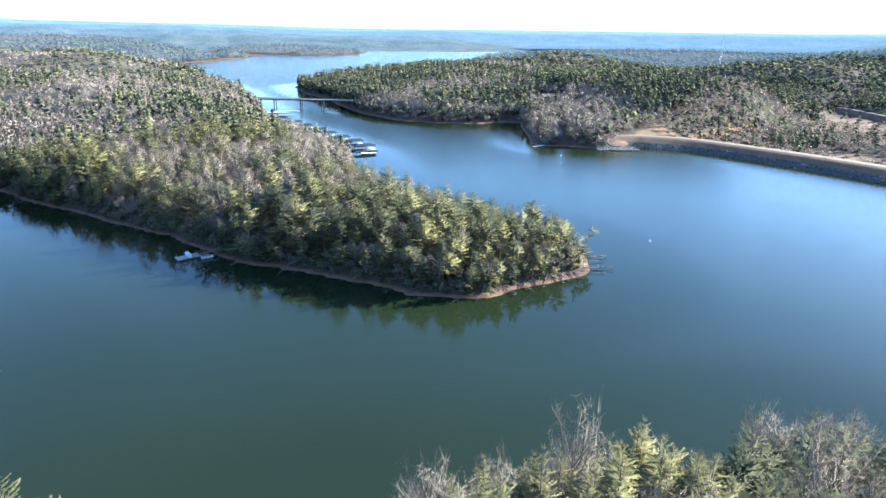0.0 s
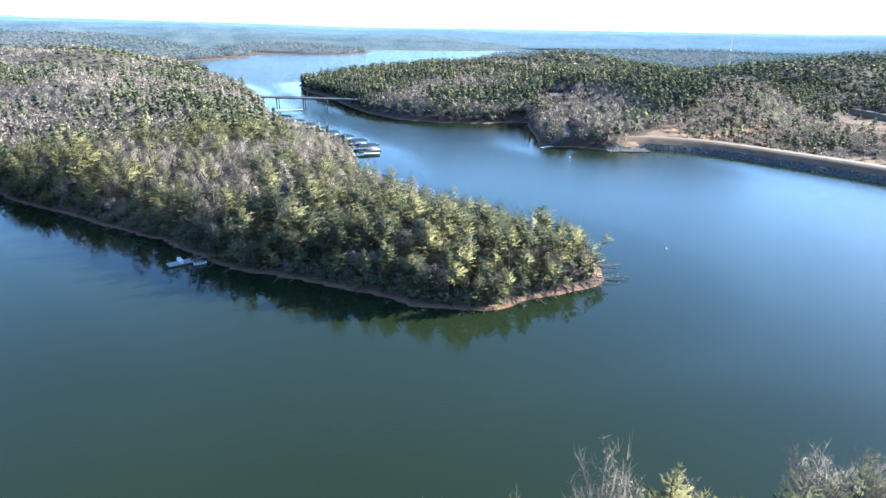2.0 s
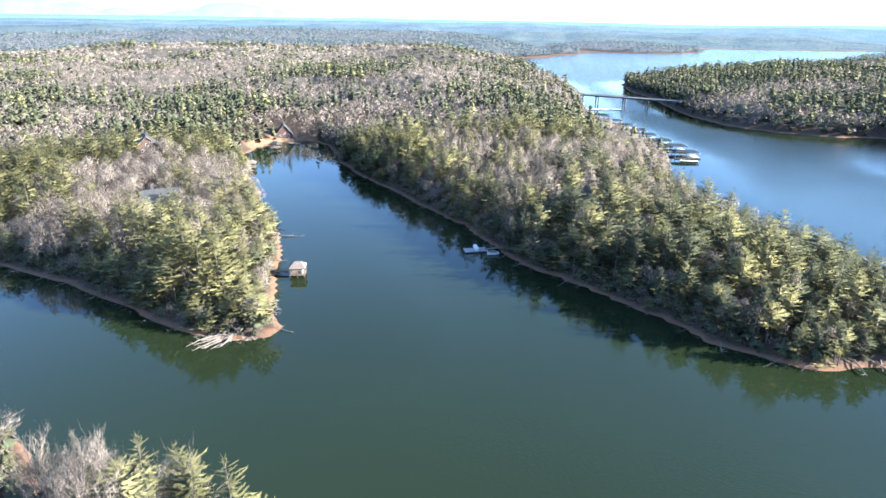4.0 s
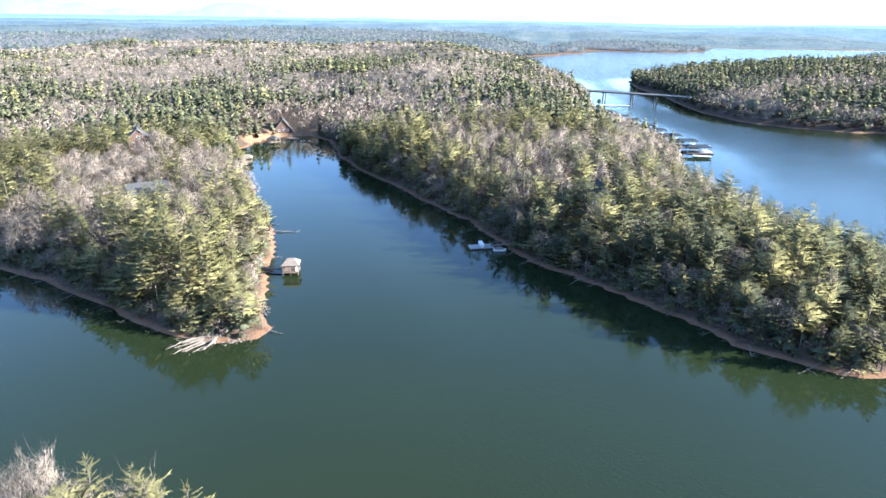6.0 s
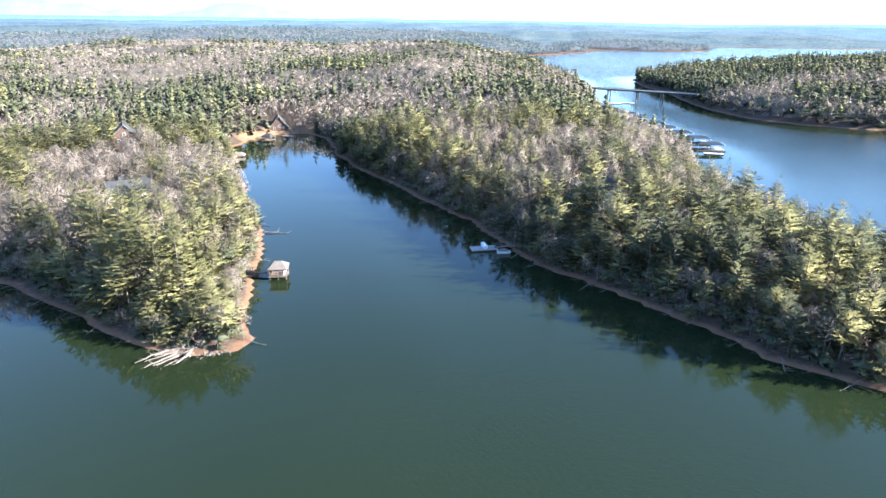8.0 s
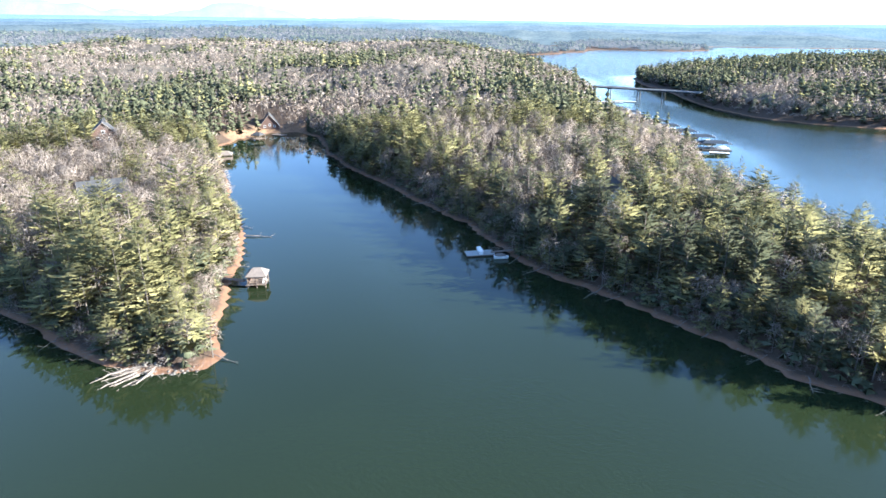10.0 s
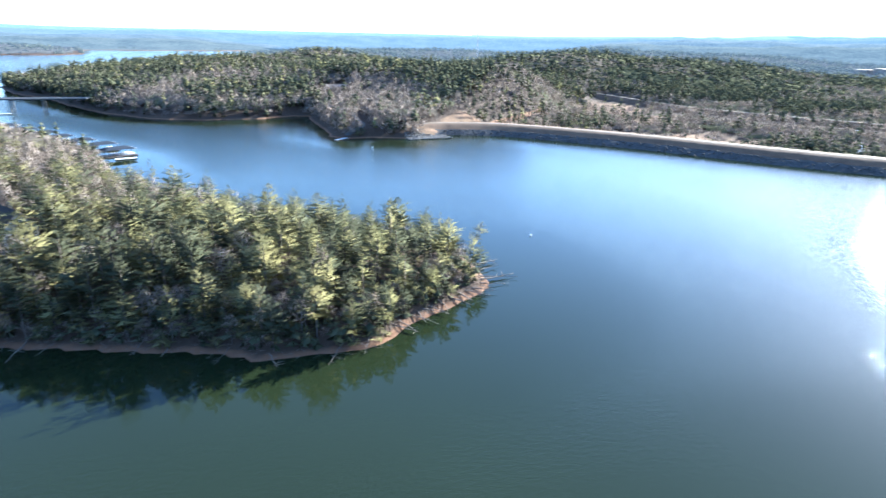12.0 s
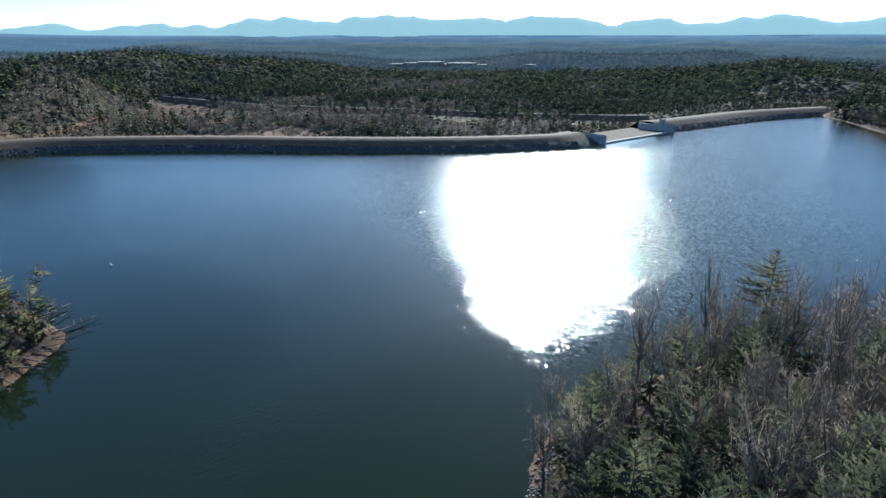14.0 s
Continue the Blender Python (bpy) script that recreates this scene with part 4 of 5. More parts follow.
rocky = (P1[:, 0] > 37) & (P1[:, 1] < 95)
close = (P1[:, 1] < 95) & ~rocky
FIRST = {}
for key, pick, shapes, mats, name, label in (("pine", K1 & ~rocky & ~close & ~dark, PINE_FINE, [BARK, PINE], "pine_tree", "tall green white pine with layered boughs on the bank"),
                                             ("shady", K1 & ~rocky & ~close & dark, PINE_FINE, [BARK, SHADED_PINE], "pine_tree", "tall shade-darkened green pine with layered boughs on the bank"),
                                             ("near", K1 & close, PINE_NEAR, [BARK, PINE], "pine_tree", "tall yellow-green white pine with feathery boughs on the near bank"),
                                             ("dark", K1 & rocky, [PINE_NEAR[1], PINE_NEAR[3]], [BARK, SHADED_PINE], "pine_tree", "slim pine, darkened as if backlit, with a bare lower trunk on the rocky bank"),
                                             ("bare", ~K1, BARE_THICK, [BARK, TWIG], "bare_tree", "leafless grey hardwood tree with fine twigs on the bank")):
    firsts = FIRST[key] = {}
    for n in np.flatnonzero(single & pick):
        k = int(rng.integers(0, len(shapes)))
        m = Matrix.LocRotScale(Vector(P1[n]), Euler((0, 0, T1[n])), None)
        if k in firsts:
            ob = copy_thing(firsts[k], m)
        else:
            ob = firsts[k] = tree_thing(name, label, shapes[k], mats)
            ob.matrix_world = m
        ob.scale = (S1[n, 0], S1[n, 0], S1[n, 1])


for x, y, tall, turn, k in ((-66, 58, 0.84, 20, 0), (-63, 61, 0.92, 200, 2), (-53.5, 61, 0.90, 110, 0), (-48, 59, 0.86, 300, 2), (-58, 59, 0.80, 60, 3), (-43.5, 56, 0.80, 170, 0)):
    ob = copy_thing(FIRST["near"][k], pose(x, y, float(height(np.array([float(x)]), np.array([float(y)]))[0]), 0, 0, turn))
    ob.scale = (0.85, 0.85, tall)
for x, y, tall, turn in ((-77, 56, 0.74, 40), (-72, 55, 0.70, 150)):
    ob = copy_thing(FIRST["bare"][0], pose(x, y, float(height(np.array([float(x)]), np.array([float(y)]))[0]), 0, 0, turn))
    ob.scale = (0.8, 0.8, tall)


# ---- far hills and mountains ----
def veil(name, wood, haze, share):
    """Far land seen through much air: its own colour, with the haze painted on as emission."""
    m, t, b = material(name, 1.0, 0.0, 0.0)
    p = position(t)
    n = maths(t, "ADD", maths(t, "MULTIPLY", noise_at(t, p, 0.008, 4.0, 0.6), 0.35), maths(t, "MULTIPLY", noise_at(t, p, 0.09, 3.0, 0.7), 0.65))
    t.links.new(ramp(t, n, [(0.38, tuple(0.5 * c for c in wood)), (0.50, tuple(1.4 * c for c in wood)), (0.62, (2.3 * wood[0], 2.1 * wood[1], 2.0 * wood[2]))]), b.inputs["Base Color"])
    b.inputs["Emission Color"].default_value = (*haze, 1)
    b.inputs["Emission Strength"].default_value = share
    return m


def ridge(name, radius, low, tops, mat, label, step=0.12, first=-85, last=115, rough=6.0, seed=3):
    """A long hill line round the view whose crest stands at tops(bearing) degrees above the eye's level."""
    a = np.arange(first, last, step)
    r = np.random.default_rng(seed)
    crest = 60 + radius * np.tan(np.radians(np.array([tops(k) for k in a]))) 
    jag = r.normal(0, 0.05 * rough, len(a))
    x, y = np.sin(np.radians(a)), np.cos(np.radians(a))
    rows = []
    for k, (out_by, up) in enumerate(((-250, 0.0), (60, 0.45), (220, 0.8), (380, 1.0), (460, 0.5))):
        q = radius + np.full(len(a), float(out_by))
        z = low + (crest - low) * up + jag * (up == 1.0)
        rows.append(np.stack([-5 + q * x, 40 + q * y, z], -1))
    v = np.stack(rows)
    ids = np.arange(v.shape[0] * v.shape[1]).reshape(v.shape[:2])
    f = np.stack([ids[:-1, :-1], ids[:-1, 1:], ids[1:, 1:], ids[1:, :-1]], -1).reshape(-1, 4)
    return tagged(new(name, mesh_from(name, v.reshape(-1, 3), f, [mat], smooth=True)), label, "hills", kind="structure")


def hump(a, peaks, base):
    return base + max(h * math.exp(-((a - c) / w) ** 2) for c, w, h in peaks)


def wander(a, seed, wide):
    return float(field(np.array([a * 10.0]), np.array([seed * 31.0]), wide * 10.0, seed)[0]) - 0.5


def gap(a):
    """Low shores before a far arm of the lake."""
    return math.exp(-((a - 18.5) / 15.0) ** 6)


def plain_top(a):
    """How far the last wooded plain stands above the eye's level, bearing by bearing."""
    return float(np.interp(a, [-85, -50, -30, -10, 0, 10, 30, 50, 70, 90, 115], [0.9, 0.9, 0.85, 0.5, 0.47, 0.4, 0.33, 0.7, 0.92, 1.12, 1.25]))


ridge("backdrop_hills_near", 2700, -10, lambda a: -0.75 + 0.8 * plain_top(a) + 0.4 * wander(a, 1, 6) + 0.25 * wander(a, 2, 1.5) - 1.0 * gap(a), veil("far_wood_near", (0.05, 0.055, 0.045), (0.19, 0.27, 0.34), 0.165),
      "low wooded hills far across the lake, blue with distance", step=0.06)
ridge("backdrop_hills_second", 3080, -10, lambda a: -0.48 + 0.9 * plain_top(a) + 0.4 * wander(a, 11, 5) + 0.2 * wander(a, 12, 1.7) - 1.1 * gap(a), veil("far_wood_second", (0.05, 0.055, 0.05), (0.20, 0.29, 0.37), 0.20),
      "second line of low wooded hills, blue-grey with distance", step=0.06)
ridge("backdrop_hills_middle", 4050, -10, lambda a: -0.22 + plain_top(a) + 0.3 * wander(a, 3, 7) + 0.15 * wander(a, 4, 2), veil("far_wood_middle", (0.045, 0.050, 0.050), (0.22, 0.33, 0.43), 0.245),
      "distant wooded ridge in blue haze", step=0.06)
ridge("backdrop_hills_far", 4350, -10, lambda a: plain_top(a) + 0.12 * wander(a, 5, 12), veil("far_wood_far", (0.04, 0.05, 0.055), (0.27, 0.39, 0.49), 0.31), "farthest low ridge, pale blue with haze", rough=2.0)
bearings = np.radians(np.arange(5, 36, 0.5))
inner = 2950 + 0 * bearings
outer = 3800 - 260 * field(np.degrees(bearings), 0 * bearings, 4.0, 24)
v = np.concatenate([np.stack([q * np.sin(bearings), q * np.cos(bearings), 0 * q + 6.0], -1) for q in (inner, outer)])
n = len(bearings)
tagged(new("distant_water", mesh_from("distant_water", v, [(k, n + k, n + k + 1, k + 1) for k in range(n - 1)], [WATER])), "pale far arm of the lake among low hills", "lake", kind="structure")
EAST_PEAKS = [(27, 4, 0.6), (36, 7, 0.5), (47, 6, 1.0), (54, 5.5, 1.6), (61, 5, 1.5), (68, 5.5, 1.65), (77, 5, 1.2), (85, 5.5, 1.7), (94, 6, 1.2), (104, 6, 1.5)]
WEST_PEAKS = [(-80, 9, 1.6), (-63, 8, 1.5), (-47, 5, 1.55), (-36, 4, 0.7), (-10, 6, 0.25)]
def range_top(a):
    return hump(a, EAST_PEAKS + WEST_PEAKS, 0.55 + 0.5 * float(ease(np.array(a), 20, 45))) - 1.6 * math.exp(-((a + 3) / 27) ** 6) + 0.5 * wander(a, 7, 3.5) + 0.4 * wander(a, 8, 1.4) + 0.15 * wander(a, 9, 0.5)


# The painted haze: its emission is set far brighter towards the sun than away from it.
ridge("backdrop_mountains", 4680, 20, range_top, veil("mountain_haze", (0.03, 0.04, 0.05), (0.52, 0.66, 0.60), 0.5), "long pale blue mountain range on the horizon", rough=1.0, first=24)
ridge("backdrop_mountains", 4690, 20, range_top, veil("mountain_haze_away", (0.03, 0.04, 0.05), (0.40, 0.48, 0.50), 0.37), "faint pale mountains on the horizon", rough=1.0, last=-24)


# ---- dam ----
def smooth_line(points, step):
    """A rounded line through the points, in even steps."""
    p = np.array(points, float)
    p = np.vstack([2 * p[0] - p[1], p, 2 * p[-1] - p[-2]])
    out = []
    for i in range(1, len(p) - 2):
        n = max(1, int(np.linalg.norm(p[i + 1] - p[i]) / step))
        for k in range(n):
            t = k / n
            out.append(0.5 * (2 * p[i] + (p[i + 1] - p[i - 1]) * t + (2 * p[i - 1] - 5 * p[i] + 4 * p[i + 1] - p[i + 2]) * t * t
                              + (3 * p[i] - p[i - 1] - 3 * p[i + 1] + p[i + 2]) * t ** 3))
    out.append(p[-2])
    return np.array(out)


def sweep(line, profile, jitter=0.0, seed=1):
    """Places and quads of a strip: profile points are (metres away from the lake, height)."""
    way = np.gradient(line, axis=0)
    way /= np.linalg.norm(way, axis=1)[:, None]
    away = np.stack([-way[:, 1], way[:, 0]], -1)
    r = np.random.default_rng(seed)
    rows = []
    for s, z in profile:
        q = line + away * s
        rows.append(np.column_stack([q, np.full(len(q), z)]) + r.normal(0, 1, (len(q), 3)) * jitter)
    v = np.stack(rows)
    ids = np.arange(v.shape[0] * v.shape[1]).reshape(v.shape[:2])
    return v.reshape(-1, 3), np.stack([ids[:-1, :-1], ids[1:, :-1], ids[1:, 1:], ids[:-1, 1:]], -1).reshape(-1, 4)


def stone_shape(r):
    bm = bmesh.new()
    bmesh.ops.create_icosphere(bm, subdivisions=1, radius=1.0)
    for v in bm.verts:
        v.co *= r.uniform(0.7, 1.2)
        v.co.z *= 0.7
    v = np.array([q.co[:] for q in bm.verts])
    f = np.array([[w.index for w in face.verts] for face in bm.faces])
    bm.free()
    return v, f


STONES = [stone_shape(np.random.default_rng(k)) for k in range(4)]


def rubble(name, places, sizes, mat, label, parent=None):
    """Many loose stones as one object."""
    pile = Pile()
    r = np.random.default_rng(5)
    for p, s in zip(places, sizes):
        v, f = STONES[int(r.integers(0, 4))]
        c, n = math.cos(t := r.uniform(0, 6.28)), math.sin(t)
        pile.put(np.stack([v[:, 0] * c - v[:, 1] * n, v[:, 0] * n + v[:, 1] * c, v[:, 2]], -1) * s + p, f)
    ob = new(name, mesh_from(name, *pile.done(), [mat]))
    ob.parent = parent
    return tagged(ob, label, "stones" if parent is None else "", kind="stuff")


def dam(name, line, label, seed):
    """An earth dam: stone facing, grass slopes and a pale gravel road on the crest."""
    top = new(name)
    for n, profile, mat, rough, words in (("stone_facing", [(-6, -2.6), (-2, -1.0), (0, 0.0), (2.4, 1.0), (4.8, 2.0), (6.6, 2.7)], ROCK, 0.18, "grey riprap stone facing"),
                                          ("grass_slope", [(6.4, 2.6), (8.6, 3.5), (11.0, 4.5), (13.4, 5.36), (14.4, 5.40)], DAM_GRASS, 0.05, "dormant tan grass slope"),
                                          ("crest_road", [(14.2, 5.35), (14.5, 5.48), (16.0, 5.55), (17.5, 5.48), (17.8, 5.35)], GRAVEL, 0.015, "pale gravel road"),
                                          ("back_slope", [(17.6, 5.40), (25, 5.0), (38, -3.5), (56, -15.0)], DAM_GRASS, 0.06, "dormant grass back slope")):
        v, f = sweep(line, profile, rough, seed)
        p = new(n, mesh_from(n, v, f, [mat], smooth=(n != "stone_facing")))
        p.parent = top
        p["label"] = words
    r = np.random.default_rng(seed)
    way = np.gradient(line, axis=0)
    way /= np.linalg.norm(way, axis=1)[:, None]
    at = r.integers(0, len(line), int(len(line) * 5.5))
    s = r.uniform(-1.2, 6.6, len(at))
    q = line[at] + np.stack([-way[at, 1], way[at, 0]], -1) * s[:, None] + r.normal(0, 0.5, (len(at), 2))
    rubble("riprap_stones", np.column_stack([q, np.interp(s, [-6, 0, 6.6], [-2.6, 0.0, 2.7]) + 0.05]), r.uniform(0.3, 0.75, len(at)), ROCK, "loose grey riprap stones", top)
    return tagged(top, label, "dam", kind="structure")


dam_west_line = smooth_line(list(reversed(DAM_WEST)) , 1.6)
dam_east_line = smooth_line(list(reversed(DAM_EAST)), 1.6)
# Both lines run so that the lake lies to their right; the slopes rise to their left.
dam("dam_west", np.vstack([[(104, 398)], dam_west_line]), "long earth dam with stone facing, tan grass and a gravel crest road", 3)
dam("dam_east", np.vstack([dam_east_line, [(660, 40)]]), "curving earth dam arm with dark stone facing and a crest road", 4)

spillway = empty("spillway", 396, 157, 0, math.degrees(math.atan2(147 - 168, 432 - 358)))
part("weir", boxed(-42, 40, -1.2, 1.2, -3, 0.7), CONCRETE, spillway, "long low concrete weir")
part("apron", boxed(-42, 40, 1.25, 30, -6, 0.2), DAM_GRASS, spillway, "brown earth apron behind the weir")
for x, back in ((-43, 24), (41, 24)):
    bm = bmesh.new()
    box(bm, x - 1.0, x + 1.0, -2.6, back, -12, 4.3)
    box(bm, x - 1.2, x + 1.2, -2.9, back * 0.5, 4.3, 4.55)
    box(bm, x - 0.08, x + 0.08, -2.8, back * 0.5 - 0.1, 4.55, 5.4)
    part("abutment_wall", bm, CONCRETE, spillway, "grey concrete abutment wall")
tagged(spillway, "concrete spillway weir between two dam arms", "spillway", kind="structure")
gauge = tagged(empty("gauge_house", 437, 152, 5.4, -20), "small grey concrete gauge house with a thin mast", "gauge house")
part("body", boxed(-1.5, 1.5, -1.5, 1.5, 0, 2.6), CONCRETE, gauge)
part("roof", boxed(-1.8, 1.8, -1.8, 1.8, 2.6, 2.85), ROCK, gauge)
part("mast", rodded((1.2, 1.2, 2.8), (1.2, 1.2, 9.5), 0.09, 0.05), CONCRETE, gauge)


# ---- materials of built things ----
SHINGLE = plain("grey_shingles", (0.045, 0.045, 0.048), (0.09, 0.088, 0.088), 1.5, 0.95, spec=0.15)
PALE_ROOF = plain("weathered_pale_roof", (0.145, 0.12, 0.10), (0.235, 0.195, 0.165), 1.2, 0.85)
TIMBER = plain("weathered_timber", (0.125, 0.092, 0.07), (0.25, 0.195, 0.155), 2.5, 0.85)
RED_TIMBER = plain("red_brown_timber", (0.085, 0.052, 0.040), (0.145, 0.090, 0.068), 2.5, 0.8)
WHITE = plain("white_paint", (0.66, 0.66, 0.64), (0.82, 0.82, 0.80), 0.8, 0.5)
GREY_METAL = plain("galvanised_steel", (0.32, 0.33, 0.34), (0.46, 0.47, 0.48), 1.0, 0.5, 0.6)
DARK_METAL = plain("dark_sheet_roof", (0.03, 0.038, 0.05), (0.06, 0.068, 0.085), 0.5, 0.85, spec=0.02)
# Concrete darkened in its base colour to match the bridge's shaded side.
DARK_CONCRETE = plain("dark_concrete", (0.10, 0.10, 0.10), (0.20, 0.195, 0.185), 0.3, 0.9)
GLASS = plain("dark_window_glass", (0.02, 0.025, 0.03), (0.04, 0.045, 0.05), 1.0, 0.06, 0.0, 0.0, 0.6)


def gable_roof(long, wide, eave, rise, over=0.5, thick=0.18):
    """A pitched roof of two thick slopes; the ridge runs along x."""
    bm = bmesh.new()
    x = long / 2 + over
    run = wide / 2 + over
    drop = eave - rise * over / (wide / 2)
    for side in (1, -1):
        low, high = [], []
        for px in (-x, x):
            low += [bm.verts.new((px, 0, eave + rise)), bm.verts.new((px, side * run, drop))]
            high += [bm.verts.new((px, 0, eave + rise + thick)), bm.verts.new((px, side * run, drop + thick))]
        a, b, c, d = low
        e, f, g, h = high
        for q in ((a, b, d, c), (e, g, h, f), (a, e, f, b), (c, d, h, g), (b, f, h, d), (a, c, g, e)):
            bm.faces.new(q)
    bmesh.ops.recalc_face_normals(bm, faces=bm.faces[:])
    return bm


def gable_wall(long, wide, eave, rise, low=0.0):
    """A closed wall block with gable ends."""
    bm = bmesh.new()
    ends = []
    for px in (-long / 2, long / 2):
        ends.append([bm.verts.new((px, y, z)) for y, z in ((-wide / 2, low), (wide / 2, low), (wide / 2, eave), (0, eave + rise), (-wide / 2, eave))])
    bm.faces.new(ends[0])
    bm.faces.new(list(reversed(ends[1])))
    for k in range(5):
        m = (k + 1) % 5
        bm.faces.new((ends[0][k], ends[1][k], ends[1][m], ends[0][m]))
    bmesh.ops.recalc_face_normals(bm, faces=bm.faces[:])
    return bm


def hip_roof(long, wide, low, rise, ridge_long, over=0.4, thick=0.15):
    bm = bmesh.new()
    x, y = long / 2 + over, wide / 2 + over
    base = [bm.verts.new((px, py, low)) for px, py in ((-x, -y), (x, -y), (x, y), (-x, y))]
    eave = [bm.verts.new((v.co.x, v.co.y, low + thick)) for v in base]
    r0, r1 = bm.verts.new((-ridge_long / 2, 0, low + rise)), bm.verts.new((ridge_long / 2, 0, low + rise))
    bm.faces.new(list(reversed(base)))
    for k in range(4):
        m = (k + 1) % 4
        bm.faces.new((base[k], base[m], eave[m], eave[k]))
    bm.faces.new((eave[0], eave[1], r1, r0))
    bm.faces.new((eave[1], eave[2], r1))
    bm.faces.new((eave[2], eave[3], r0, r1))
    bm.faces.new((eave[3], eave[0], r0))
    bmesh.ops.recalc_face_normals(bm, faces=bm.faces[:])
    return bm


def house(x, y, turn, long, wide, eave, rise, wall, roof, label, gable_windows=True, z=None, chimney=True):
    """A house with gable walls, thick roof, windows, a door and a chimney."""
    z = float(height(np.array([x]), np.array([y]))[0]) if z is None else z
    ob = tagged(empty("house", x, y, z - 0.3, turn), label, "house")
    part("wall", gable_wall(long, wide, eave, rise, -1.5), wall, ob)
    part("roof", gable_roof(long, wide, eave, rise), roof, ob)
    for px in (-long / 2 - 0.03, long / 2 + 0.03):
        for py, pz in ((-wide * 0.25, eave * 0.35), (wide * 0.25, eave * 0.35), (0, eave * 0.95)):
            w = part("window", boxed(px - 0.05, px + 0.05, py - 0.6, py + 0.6, pz, pz + 1.3), WHITE, ob, "white-framed window")
            part("pane", boxed(px - 0.07, px + 0.07, py - 0.48, py + 0.48, pz + 0.12, pz + 1.18), GLASS, w)
    for k in range(3):
        for side in (-1, 1):
            px, py = (k - 1) * long * 0.3, side * (wide / 2 + 0.03)
            if k == 1 and side == -1:
                part("door", boxed(px - 0.5, px + 0.5, py - 0.05, py + 0.05, 0.3, 2.4), RED_TIMBER, ob, "brown door")
                continue
            w = part("window", boxed(px - 0.6, px + 0.6, py - 0.05, py + 0.05, eave * 0.4, eave * 0.4 + 1.3), WHITE, ob, "white-framed window")
            part("pane", boxed(px - 0.48, px + 0.48, py - 0.07, py + 0.07, eave * 0.4 + 0.12, eave * 0.4 + 1.18), GLASS, w)
    for px in (-long / 2 - 0.55, long / 2 + 0.55):
        for side in (-1, 1):
            a, e = Vector((px, 0, eave + rise + 0.05)), Vector((px, side * (wide / 2 + 0.5), eave - rise * 0.5 / (wide / 2) + 0.05))
            part("barge_board", rodded(a, e, 0.13, sides=4), PALE_ROOF, ob, "pale edge board")
    if chimney:
        part("chimney", boxed(-long * 0.22, -long * 0.22 + 0.9, 0.4, 1.3, eave, eave + rise + 1.1), ROCK, ob, "stone chimney")
    return ob



house(-58, 225, -58, 9, 7.5, 4.0, 3.9, WHITE, SHINGLE, "two-storey house with white gables and dark shingle roof among pines")
house(-68, 229.5, 32, 8, 6.5, 3.4, 3.0, WHITE, SHINGLE, "dark-roofed garage wing beside the white-gabled house", chimney=False)
house(-188, 154, 60, 12, 8.5, 3.6, 3.0, TIMBER, SHINGLE, "grey-roofed timber house in a clearing among pines", z=8.0)
house(-252, 197, -34, 10, 8.5, 4.2, 4.0, RED_TIMBER, SHINGLE, "red-brown timber cabin with a steep gable in the woods", z=13.5)
house(-280, 314, -46, 10, 10.5, 1.4, 6.4, RED_TIMBER, SHINGLE, "steep A-frame lake cabin above a sandy beach", z=2.4, chimney=False)
house(-469, 512, 20, 14, 9.0, 3.5, 2.2, WHITE, PALE_ROOF, "pale-roofed house far in the grey woods", z=18.0, chimney=False)
house(98, 584, 15, 18, 11, 3.2, 1.8, TIMBER, PALE_ROOF, "low pale-roofed building beside the boat ramp", chimney=False)


# ---- boat houses and docks ----
def decking(ob, long, wide, z, board, mat, name="plank"):
    """Deck boards side by side, each a part."""
    n = int(long / board)
    me = None
    for k in range(n):
        if me is None:
            first = part(name, boxed(0, board - 0.03, -wide / 2, wide / 2, 0, 0.06), mat, ob)
            me = first.data
            p = first
        else:
            p = new(name, me)
            p.parent = ob
        p.location = (-long / 2 + k * board, 0, z)


def boathouse(x, y, turn, long, wide, roof, label, walls=True):
    """A roofed boat dock on posts, with deck boards, rails and braces."""
    ob = tagged(empty("boathouse", x, y, 0, turn), label, "boathouse")
    decking(ob, long + 0.8, wide + 0.8, 0.75, 0.45, TIMBER)
    for px in (-long / 2, 0, long / 2):
        for py in (-wide / 2, wide / 2):
            part("post", boxed(px - 0.12, px + 0.12, py - 0.12, py + 0.12, -1.5, 2.75), TIMBER, ob)
    part("roof", hip_roof(long, wide, 2.7, 1.6, long * 0.45), roof, ob, "weathered pale hip roof")
    for py in (-wide / 2, wide / 2):
        part("beam", boxed(-long / 2, long / 2, py - 0.1, py + 0.1, 2.45, 2.7), TIMBER, ob)
        if walls:
            part("rail", boxed(-long / 2, long / 2, py - 0.05, py + 0.05, 1.65, 1.78), TIMBER, ob)
            for k in range(9):
                px = -long / 2 + 0.3 + k * (long - 0.6) / 8
                part("baluster", boxed(px - 0.04, px + 0.04, py - 0.04, py + 0.04, 0.8, 1.65), TIMBER, ob)
    if walls:
        part("back_wall", boxed(-long / 2, -long / 2 + 0.12, -wide / 2, wide / 2, 0.8, 2.45), RED_TIMBER, ob, "brown board wall")
        part("bench", boxed(long / 2 - 0.9, long / 2 - 0.3, -wide * 0.3, wide * 0.3, 0.81, 1.3), WHITE, ob, "white bench")
    return ob


